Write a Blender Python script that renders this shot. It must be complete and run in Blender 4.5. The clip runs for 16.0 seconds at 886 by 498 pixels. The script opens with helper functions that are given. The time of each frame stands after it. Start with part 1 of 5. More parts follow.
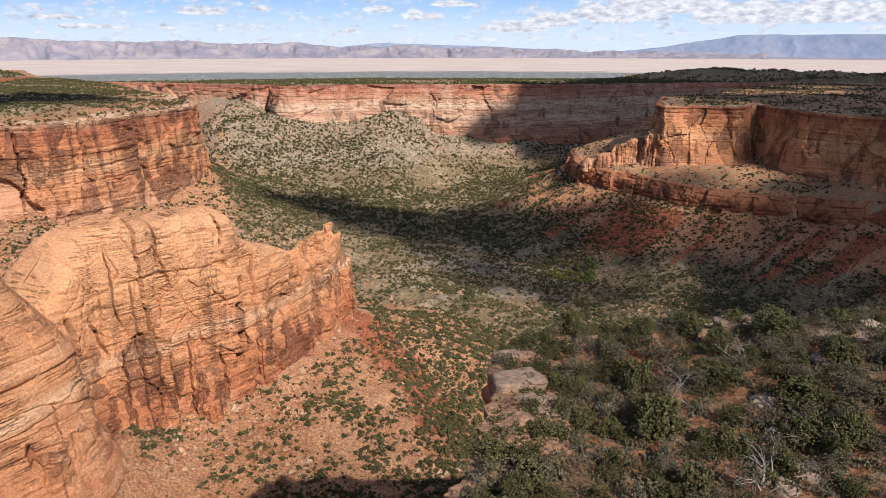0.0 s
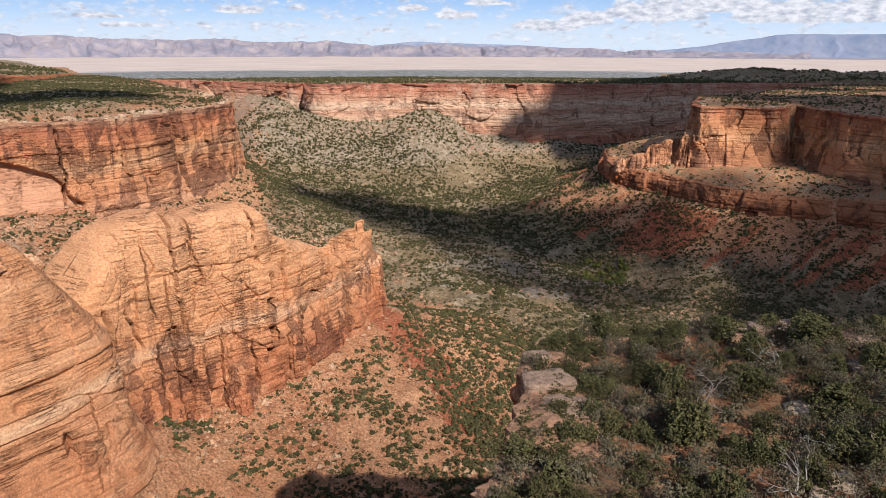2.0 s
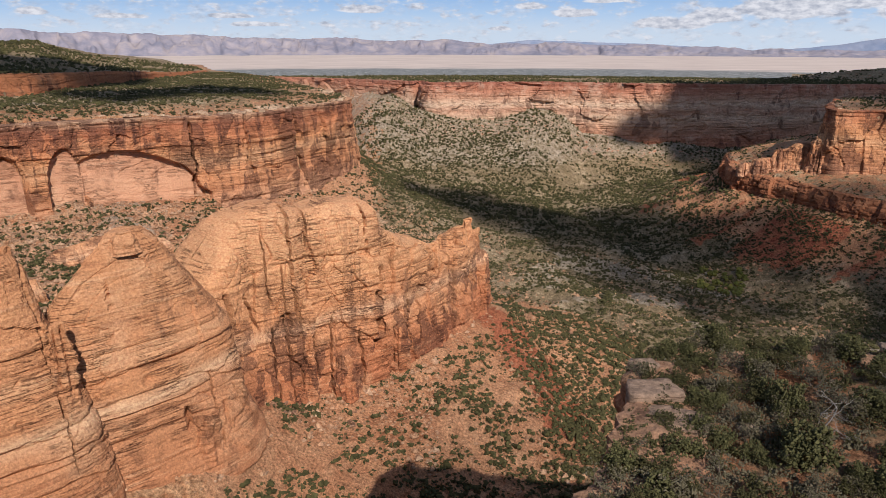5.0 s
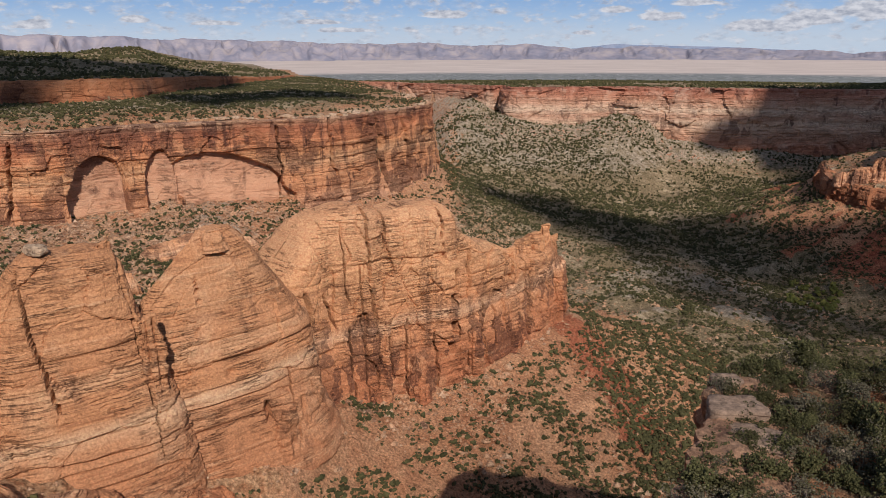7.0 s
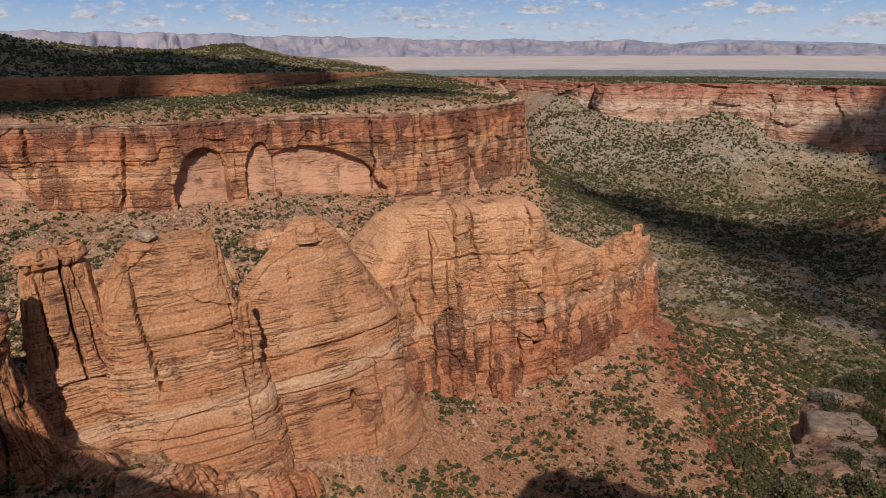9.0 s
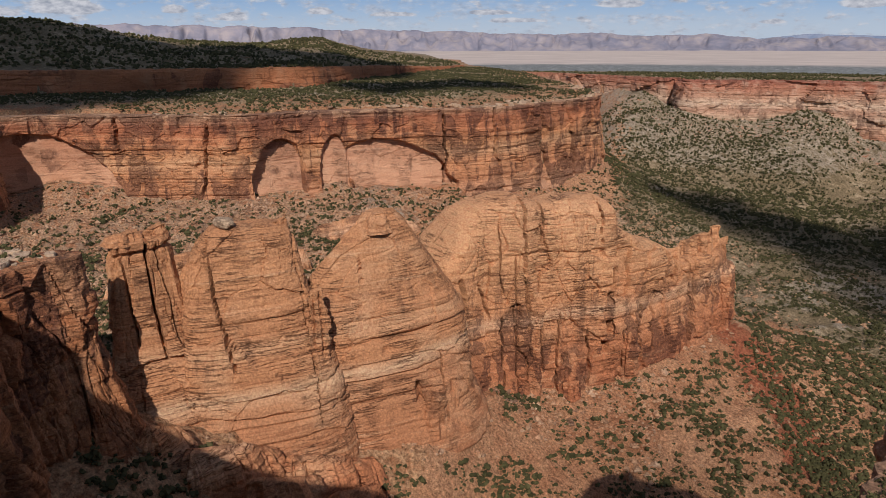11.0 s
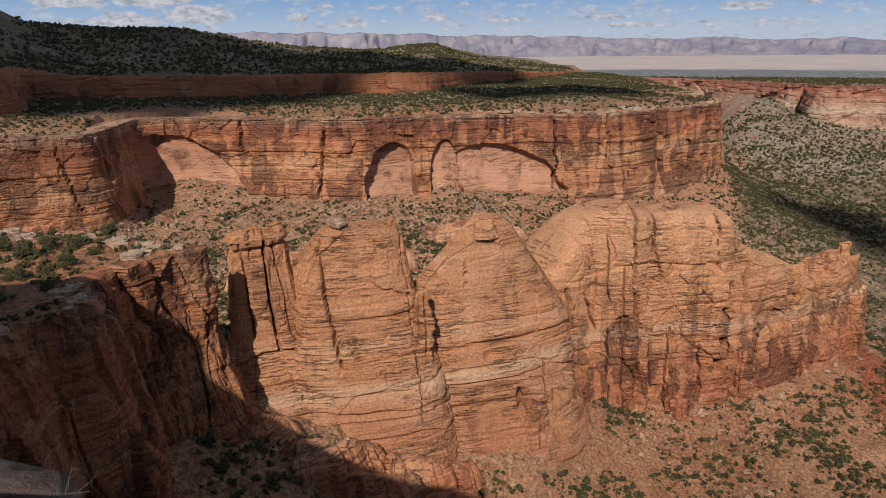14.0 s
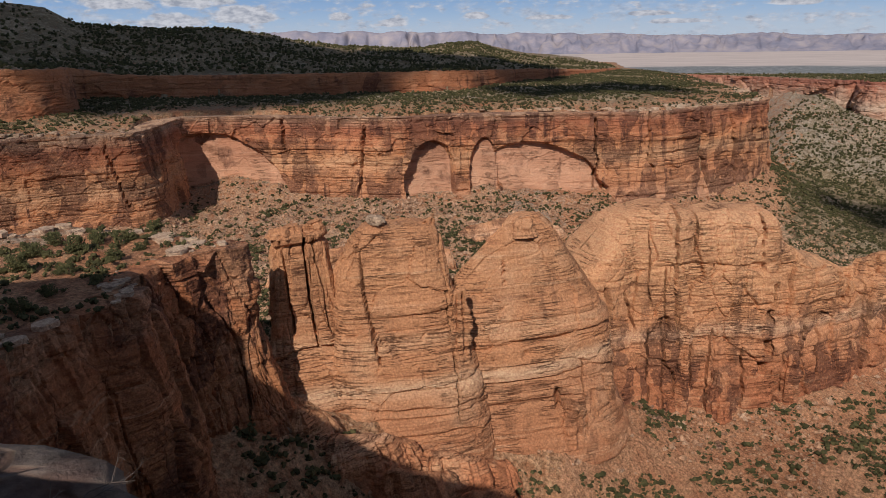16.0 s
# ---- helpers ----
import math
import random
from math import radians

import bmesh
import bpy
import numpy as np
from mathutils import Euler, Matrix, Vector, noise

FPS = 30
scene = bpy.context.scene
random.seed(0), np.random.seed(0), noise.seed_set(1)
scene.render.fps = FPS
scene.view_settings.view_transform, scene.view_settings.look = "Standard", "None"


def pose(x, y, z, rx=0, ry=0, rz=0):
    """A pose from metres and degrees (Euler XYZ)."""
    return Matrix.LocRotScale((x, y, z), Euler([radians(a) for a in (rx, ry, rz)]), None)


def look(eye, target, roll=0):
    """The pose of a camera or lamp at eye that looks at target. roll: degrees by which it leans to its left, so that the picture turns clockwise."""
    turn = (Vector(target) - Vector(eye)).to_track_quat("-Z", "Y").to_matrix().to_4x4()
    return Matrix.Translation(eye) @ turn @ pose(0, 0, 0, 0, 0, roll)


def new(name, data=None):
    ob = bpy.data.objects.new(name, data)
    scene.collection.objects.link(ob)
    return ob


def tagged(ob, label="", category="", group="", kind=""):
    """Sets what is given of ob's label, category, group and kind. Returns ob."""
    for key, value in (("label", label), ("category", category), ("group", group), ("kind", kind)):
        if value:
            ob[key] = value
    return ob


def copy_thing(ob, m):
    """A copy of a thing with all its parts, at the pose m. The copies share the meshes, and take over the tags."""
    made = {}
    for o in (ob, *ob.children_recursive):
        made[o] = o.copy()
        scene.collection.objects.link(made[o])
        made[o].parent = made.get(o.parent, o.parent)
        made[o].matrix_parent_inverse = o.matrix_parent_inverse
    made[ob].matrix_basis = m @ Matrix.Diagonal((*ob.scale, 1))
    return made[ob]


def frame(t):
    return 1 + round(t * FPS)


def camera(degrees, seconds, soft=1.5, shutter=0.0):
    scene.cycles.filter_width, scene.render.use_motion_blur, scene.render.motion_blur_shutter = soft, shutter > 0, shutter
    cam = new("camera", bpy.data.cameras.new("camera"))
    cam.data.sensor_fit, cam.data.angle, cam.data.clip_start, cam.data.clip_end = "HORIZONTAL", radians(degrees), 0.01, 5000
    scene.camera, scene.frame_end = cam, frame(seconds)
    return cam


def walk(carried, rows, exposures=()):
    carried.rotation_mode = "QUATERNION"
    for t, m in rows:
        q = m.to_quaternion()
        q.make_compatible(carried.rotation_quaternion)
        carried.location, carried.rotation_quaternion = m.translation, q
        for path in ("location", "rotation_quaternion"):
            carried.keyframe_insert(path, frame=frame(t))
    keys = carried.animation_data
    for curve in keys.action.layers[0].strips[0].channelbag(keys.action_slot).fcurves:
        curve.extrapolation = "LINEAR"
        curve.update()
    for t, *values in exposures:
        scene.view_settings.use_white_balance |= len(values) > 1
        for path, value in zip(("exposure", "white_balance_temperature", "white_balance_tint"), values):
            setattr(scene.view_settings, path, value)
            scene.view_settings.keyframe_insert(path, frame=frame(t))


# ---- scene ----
# The overlook: the eye is the origin, z = 0 is eye level, +Y is the first view's heading.
# Bearings are degrees to the left of +Y, distances in metres.
TURNS = [
    (0.0, 0.00, -16.30, 0.00),
    (0.5, 0.26, -16.29, 0.08),
    (1.0, 0.76, -16.31, 0.12),
    (1.5, 1.53, -16.35, 0.15),
    (2.0, 2.57, -16.39, 0.15),
    (2.5, 3.77, -16.43, 0.17),
    (3.0, 5.09, -16.45, 0.22),
    (3.5, 6.54, -16.47, 0.23),
    (4.0, 8.14, -16.55, 0.24),
    (6.5, 16.57, -16.20, -0.27),
    (7.0, 18.06, -16.15, -0.27),
    (7.5, 19.77, -16.18, -0.31),
    (8.0, 21.68, -16.24, -0.39),
    (8.5, 23.64, -16.30, -0.47),
    (9.0, 25.42, -16.40, -0.46),
    (11.5, 32.69, -16.84, -0.25),
    (12.0, 34.20, -16.82, -0.14),
    (12.5, 35.76, -16.74, -0.21),
    (13.0, 37.32, -16.61, -0.36),
    (13.5, 38.80, -16.44, -0.54),
    (14.0, 40.19, -16.31, -0.76),
    (14.5, 41.43, -16.29, -0.90),
    (15.0, 42.43, -16.30, -1.11),
    (15.5, 43.09, -16.35, -1.17),
    (16.0, 43.44, -16.40, -1.19),
]


def aim(yaw, pitch, roll):
    y, p = radians(yaw), radians(pitch)
    return look((0, 0, 0), (-math.sin(y) * math.cos(p), math.cos(y) * math.cos(p), math.sin(p)), roll)


cam = camera(64.08, 16.0, soft=0.8)
walk(cam, [(t, aim(yaw, pitch, roll)) for t, yaw, pitch, roll in TURNS],
     exposures=[(0.0, 0.22, 6450, 14), (4.0, 0.01, 6450, 14), (9.0, -0.46, 6400, 14), (12.5, -0.50, 6400, 14), (16.0, -0.51, 6400, 14)])

# ---- light ----
SUN_EL, SUN_YAW = radians(37.0), radians(29)
TO_SUN = Vector((math.sin(SUN_YAW) * math.cos(SUN_EL), -math.cos(SUN_YAW) * math.cos(SUN_EL), math.sin(SUN_EL)))
sun_data = bpy.data.lights.new("sun", "SUN")
sun_data.energy, sun_data.angle, sun_data.color = 5.0, radians(0.53), (1.0, 0.935, 0.85)
sun = new("sun", sun_data)
sun.matrix_world = look(tuple(TO_SUN * 50), (0, 0, 0))


class Nodes:
    """Short hand for building a node tree."""

    def __init__(self, tree):
        self.tree = tree
        tree.nodes.clear()

    def put(self, socket, value):
        if isinstance(value, bpy.types.NodeSocket):
            self.tree.links.new(value, socket)
        elif value is not None:
            socket.default_value = value

    def node(self, kind, **props):
        n = self.tree.nodes.new(kind)
        for key, value in props.items():
            setattr(n, key, value)
        return n

    def math(self, op, a, b=None, c=None, clamp=False):
        n = self.node("ShaderNodeMath", operation=op, use_clamp=clamp)
        for i, v in enumerate((a, b, c)):
            self.put(n.inputs[i], v)
        return n.outputs[0]

    def vmath(self, op, a, b=None):
        n = self.node("ShaderNodeVectorMath", operation=op)
        self.put(n.inputs[0], a)
        self.put(n.inputs[1], b)
        return n.outputs[0]

    def noise(self, vector, scale, detail=4.0, rough=0.55, distortion=0.0):
        n = self.node("ShaderNodeTexNoise")
        self.put(n.inputs["Vector"], vector)
        n.inputs["Scale"].default_value, n.inputs["Detail"].default_value = scale, detail
        n.inputs["Roughness"].default_value, n.inputs["Distortion"].default_value = rough, distortion
        return n.outputs["Fac"]

    def ramp(self, fac, stops):
        n = self.node("ShaderNodeValToRGB")
        e = n.color_ramp.elements
        while len(e) < len(stops):
            e.new(0.5)
        for i, (p, col) in enumerate(stops):
            e[i].position = p
            e[i].color = (*col, 1) if not isinstance(col, (int, float)) else (col, col, col, 1)
        self.put(n.inputs[0], fac)
        return n.outputs[0]

    def step(self, value, lo, hi):
        n = self.node("ShaderNodeMapRange", interpolation_type="SMOOTHSTEP")
        self.put(n.inputs["Value"], value)
        n.inputs["From Min"].default_value, n.inputs["From Max"].default_value = lo, hi
        return n.outputs[0]

    def mix(self, fac, a, b, kind="MIX"):
        n = self.node("ShaderNodeMix", data_type="RGBA", blend_type=kind)
        self.put(n.inputs["Factor"], fac)
        for socket, v in ((n.inputs["A"], a), (n.inputs["B"], b)):
            self.put(n.inputs[6 if socket == n.inputs["A"] else 7], (*v, 1) if isinstance(v, tuple) else v)
        return n.outputs[2]

    def xyz(self, vector):
        n = self.node("ShaderNodeSeparateXYZ")
        self.put(n.inputs[0], vector)
        return n.outputs

    def join(self, x, y, z):
        n = self.node("ShaderNodeCombineXYZ")
        for i, v in enumerate((x, y, z)):
            self.put(n.inputs[i], v)
        return n.outputs[0]


# The sky: Nishita, with fair-weather cumulus low over the mountains.
# (bearing, elevation, half width, half height) in degrees
CLOUDS = [(17.8, 2.05, 2.2, 0.5), (4.6, 2.35, 1.5, 0.45), (1.6, 1.8, 2.0, 0.5), (-0.5, 2.75, 2.0, 0.4),
          (-5.5, 1.0, 3.2, 0.7), (-8.5, 1.5, 2.2, 0.9), (-13.5, 1.9, 5.0, 1.4), (-17.0, 2.4, 4.5, 1.3),
          (-22.5, 1.7, 5.5, 1.3), (-28.0, 1.8, 5.5, 1.4), (-34.0, 1.6, 5.0, 1.4), (7.2, 0.75, 1.0, 0.3), (27.5, 1.6, 2.0, 0.3),
          (25.5, 1.0, 2.5, 0.3), (35.0, 1.5, 2.0, 0.3), (40.5, 1.7, 1.2, 0.4), (47.0, 1.3, 1.5, 0.5),
          (51.0, 1.8, 1.2, 0.5), (58.0, 1.9, 3.2, 1.0), (63.0, 1.6, 3.0, 0.8), (61.5, 3.2, 3.6, 1.3), (66.5, 3.0, 3.0, 1.1)]
world = bpy.data.worlds.new("sky")
scene.world = world
world.use_nodes = True
w = Nodes(world.node_tree)
sky = w.node("ShaderNodeTexSky", sky_type="NISHITA", sun_disc=False, sun_elevation=SUN_EL, sun_rotation=math.pi - SUN_YAW,
             altitude=2000, air_density=1.0, dust_density=0.6, ozone_density=1.5)
way = w.node("ShaderNodeTexCoord").outputs["Generated"]
wx, wy, wz = w.xyz(way)
bearing = w.math("DEGREES", w.math("ARCTAN2", w.math("MULTIPLY", wx, -1.0), wy))
height = w.math("DEGREES", w.math("ARCSINE", wz))
flat = w.join(bearing, w.math("MULTIPLY", height, 2.2), 0.0)
puff = w.math("SUBTRACT", w.noise(flat, 0.62, 8.0, 0.58), 0.5)
dens = 0.0
for a, e, ww, hh in CLOUDS:
    da = w.math("DIVIDE", w.math("SUBTRACT", bearing, a), ww)
    up = w.math("SUBTRACT", height, e)
    de = w.math("DIVIDE", up, w.math("MULTIPLY_ADD", w.math("GREATER_THAN", up, 0.0), hh * 0.55, hh * 0.45))
    r2 = w.math("ADD", w.math("MULTIPLY", da, da), w.math("MULTIPLY", de, de))
    dens = w.math("MAXIMUM", dens, w.math("SUBTRACT", 1.0, r2))
dens = w.math("MULTIPLY_ADD", puff, 2.6, w.math("SUBTRACT", dens, -0.02))
wisp = w.math("MULTIPLY", w.step(w.noise(flat, 0.35, 6.0, 0.62), 0.48, 0.72), 0.7)
cover = w.math("MAXIMUM", w.step(dens, 0.0, 0.55), wisp)
shade = w.noise(w.join(bearing, w.math("MULTIPLY_ADD", height, 2.2, 0.7), 3.0), 1.3, 5.0, 0.6)
cloud_col = w.ramp(shade, [(0.33, (4.2, 4.7, 5.6)), (0.62, (8.0, 8.3, 8.8))])
blue = w.ramp(w.step(height, 0.0, 4.0), [(0.0, (6.2, 7.4, 8.6)), (0.45, (4.5, 6.4, 8.7)), (1.0, (2.9, 5.0, 8.2))])
low = w.mix(w.step(height, 4.0, 14.0), blue, sky.outputs[0])
col = w.mix(cover, low, cloud_col)
bg = w.node("ShaderNodeBackground")
w.put(bg.inputs[0], col)
bg.inputs[1].default_value = 0.1
w.put(w.node("ShaderNodeOutputWorld").inputs[0], bg.outputs[0])

# ---- materials ----
def material(name, rough=0.9):
    m = bpy.data.materials.new(name)
    m.use_nodes = True
    n = Nodes(m.node_tree)
    bsdf = n.node("ShaderNodeBsdfPrincipled")
    bsdf.inputs["Roughness"].default_value = rough
    bsdf.inputs["Specular IOR Level"].default_value = 0.15
    n.put(n.node("ShaderNodeOutputMaterial").inputs[0], bsdf.outputs[0])
    return m, n, bsdf


def place(n):
    return n.node("ShaderNodeNewGeometry").outputs["Position"]


def bump(n, bsdf, height, strength, distance):
    b = n.node("ShaderNodeBump")
    b.inputs["Strength"].default_value, b.inputs["Distance"].default_value = strength, distance
    n.put(b.inputs["Height"], height)
    n.put(bsdf.inputs["Normal"], b.outputs[0])


def sandstone(name, strata, varnish=0.5, lines=0.5, streak=0.16, pale=(0.64, 0.38, 0.215), contrast=0.72, low=(-400.0, -399.0), running=0.75, patch=0.12, joints=0.3):
    """Bedded sandstone: strata by height as (height, colour), thin bedding lines, spalled patches,
    dark desert varnish in slabs and running down, fine joints and grain."""
    m, n, bsdf = material(name, 0.92)
    p = place(n)
    x, y, z = n.xyz(p)
    lo, hi = strata[0][0], strata[-1][0]
    warp = n.math("SUBTRACT", n.noise(p, 0.02, 5.0, 0.6), 0.5)
    zz = n.math("MULTIPLY_ADD", warp, 14.0, z)
    t = n.math("DIVIDE", n.math("SUBTRACT", zz, lo), hi - lo, clamp=True)
    base = n.ramp(t, [((h - lo) / (hi - lo), c) for h, c in strata])
    fine = n.noise(n.join(n.math("MULTIPLY", x, 0.03), n.math("MULTIPLY", y, 0.03), n.math("MULTIPLY_ADD", warp, 5.0, z)), 0.42, 6.0, 0.72)
    base = n.mix(n.math("MULTIPLY", n.step(fine, 0.55, 0.68), 0.55), base, pale)
    base = n.mix(n.math("MULTIPLY", n.step(fine, 0.45, 0.36), 0.46), base, (0.22, 0.075, 0.035))
    line = n.noise(n.join(n.math("MULTIPLY", x, 0.05), n.math("MULTIPLY", y, 0.05), z), 1.1, 4.0, 0.6)
    thin = n.step(n.math("ABSOLUTE", n.math("SUBTRACT", line, 0.5)), 0.022, 0.004)
    thin = n.math("MULTIPLY", thin, n.step(n.noise(p, 0.06, 3.0), 0.42, 0.6))
    base = n.mix(n.math("MULTIPLY", thin, lines), base, (0.12, 0.045, 0.025))
    blotch = n.noise(p, 0.05, 7.0, 0.65)
    base = n.mix(n.math("MULTIPLY", n.step(blotch, 0.5, 0.66), 0.4), base, pale)
    wob = n.noise(p, 0.35, 4.0)
    stretched = n.join(n.math("MULTIPLY_ADD", wob, 2.5, x), n.math("MULTIPLY_ADD", wob, 2.5, y), n.math("MULTIPLY", z, 0.42))
    cell = n.node("ShaderNodeTexVoronoi", feature="F1")
    n.put(cell.inputs["Vector"], stretched)
    cell.inputs["Scale"].default_value = patch
    pick = n.xyz(cell.outputs["Color"])
    where = n.noise(p, 0.028, 4.0)
    slabs = n.math("MULTIPLY", n.step(pick[0], 0.60 - 0.22 * varnish, 0.66 - 0.22 * varnish), n.step(where, 0.60 - 0.2 * varnish, 0.68 - 0.2 * varnish))
    slabs = n.math("MULTIPLY", slabs, n.step(zz, low[1], low[0])) if low[0] > -300 else slabs
    run = n.noise(n.join(x, y, n.math("MULTIPLY", z, 0.06)), streak, 7.0, 0.66)
    runs = n.math("MULTIPLY", n.step(run, 0.52, 0.62), n.step(n.noise(p, 0.04, 4.0), 0.58 - 0.2 * varnish, 0.7 - 0.2 * varnish))
    dark = n.math("MAXIMUM", n.math("MULTIPLY", slabs, 0.66), n.math("MULTIPLY", runs, running))
    dark = n.math("MULTIPLY", dark, n.step(n.noise(p, 0.9, 6.0, 0.7), 0.32, 0.5))
    base = n.mix(dark, base, (0.095, 0.040, 0.030))
    joint = n.node("ShaderNodeTexVoronoi", feature="DISTANCE_TO_EDGE")
    n.put(joint.inputs["Vector"], stretched)
    joint.inputs["Scale"].default_value = patch
    gap = n.math("MULTIPLY", n.step(joint.outputs["Distance"], 0.035, 0.0), n.step(n.noise(p, 0.07, 3.0), 0.45, 0.6))
    base = n.mix(n.math("MULTIPLY", gap, joints), base, (0.10, 0.04, 0.025))
    speck = n.noise(p, 1.3, 8.0, 0.78)
    base = n.mix(contrast, base, n.ramp(speck, [(0.32, 0.1), (0.5, 0.5), (0.68, 0.9)]), "OVERLAY")
    n.put(bsdf.inputs["Base Color"], base)
    relief = n.math("ADD", n.math("MULTIPLY", fine, 1.0), n.math("MULTIPLY", n.noise(p, 0.5, 9.0, 0.75), 0.9))
    relief = n.math("SUBTRACT", relief, n.math("MULTIPLY_ADD", gap, 2.0 * joints, n.math("MULTIPLY", thin, 0.4)))
    relief = n.math("MULTIPLY_ADD", pick[1], 0.5, relief)
    bump(n, bsdf, relief, 1.0, 0.95)
    return m


FIN_ROCK = sandstone("fin_sandstone", [(-150, (0.432, 0.157, 0.076)), (-128, (0.485, 0.193, 0.091)), (-112, (0.578, 0.269, 0.132)), (-108, (0.680, 0.397, 0.233)), (-103, (0.588, 0.280, 0.135)), (-85, (0.650, 0.336, 0.167)), (-66, (0.680, 0.356, 0.183)), (-50, (0.588, 0.274, 0.130))], 0.55, 0.9, low=(-108.0, -84.0), pale=(0.66, 0.38, 0.21), running=0.5, patch=0.2, contrast=0.66, joints=0.1)
DOME_ROCK = sandstone("dome_sandstone", [(-140, (0.419, 0.177, 0.087)), (-118, (0.484, 0.219, 0.107)), (-106, (0.521, 0.256, 0.131)), (-102, (0.63, 0.395, 0.235)), (-98.5, (0.530, 0.251, 0.121)), (-92, (0.549, 0.260, 0.126)), (-88, (0.614, 0.335, 0.179)), (-84, (0.544, 0.256, 0.124)), (-70, (0.567, 0.279, 0.136)), (-52, (0.512, 0.242, 0.116))], 0.36, 0.78, pale=(0.65, 0.385, 0.22), low=(-125.0, -110.0), contrast=0.6, running=0.45, joints=0.04)
MESA_ROCK = sandstone("mesa_sandstone", [(-122, (0.58, 0.31, 0.18)), (-105, (0.50, 0.225, 0.11)), (-94, (0.54, 0.25, 0.12)), (-86, (0.60, 0.33, 0.175)), (-80, (0.54, 0.255, 0.12)), (-70, (0.50, 0.20, 0.095)), (-60, (0.36, 0.135, 0.07)), (-53, (0.47, 0.29, 0.18))], 0.86, 0.6, pale=(0.585, 0.325, 0.175), contrast=0.7, running=0.85)
ALCOVE_ROCK = sandstone("alcove_sandstone", [(-122, (0.60, 0.315, 0.185)), (-100, (0.62, 0.335, 0.20)), (-85, (0.55, 0.28, 0.165)), (-60, (0.47, 0.21, 0.12))], 0.22, 0.2, pale=(0.68, 0.41, 0.26), contrast=0.35, running=0.5, joints=0.05)
# Banded rock, its strata lightened to pinkish buff to put air haze in.
FAR_ROCK = sandstone("far_sandstone", [(-152, (0.46, 0.19, 0.11)), (-128, (0.54, 0.33, 0.215)), (-118, (0.60, 0.41, 0.28)), (-108, (0.48, 0.265, 0.17)), (-98, (0.61, 0.43, 0.30)), (-88, (0.50, 0.28, 0.18)), (-76, (0.45, 0.195, 0.12)), (-64, (0.32, 0.12, 0.08))], 0.35, 0.7, pale=(0.60, 0.43, 0.31), contrast=0.55)
NEAR_ROCK = sandstone("near_sandstone", [(-110, (0.34, 0.13, 0.06)), (-85, (0.42, 0.18, 0.08)), (-60, (0.38, 0.145, 0.065)), (-45, (0.40, 0.17, 0.085)), (-39, (0.48, 0.29, 0.18)), (0, (0.44, 0.24, 0.14))], 0.6, 0.6)
RED_ROCK = sandstone("red_sandstone", [(-145, (0.30, 0.105, 0.05)), (-125, (0.38, 0.16, 0.08)), (-50, (0.36, 0.13, 0.06)), (-20, (0.44, 0.185, 0.085))], 0.35, 0.4, pale=(0.46, 0.24, 0.13), contrast=0.45)
CAP_ROCK = sandstone("caprock", [(-70, (0.50, 0.29, 0.17)), (-55, (0.60, 0.42, 0.28)), (-30, (0.52, 0.33, 0.21))], 0.2, 0.5, pale=(0.64, 0.48, 0.34))
LEDGE_ROCK = sandstone("ledge_sandstone", [(-60, (0.34, 0.20, 0.13)), (-38, (0.42, 0.29, 0.205)), (-8, (0.27, 0.21, 0.17)), (0, (0.24, 0.195, 0.16))], 0.3, 0.6, pale=(0.40, 0.30, 0.225))
PALE_ROCK = sandstone("pale_caprock", [(-60, (0.46, 0.31, 0.19)), (-38, (0.56, 0.42, 0.30)), (0, (0.42, 0.36, 0.29))], 0.15, 0.4, pale=(0.55, 0.46, 0.36))


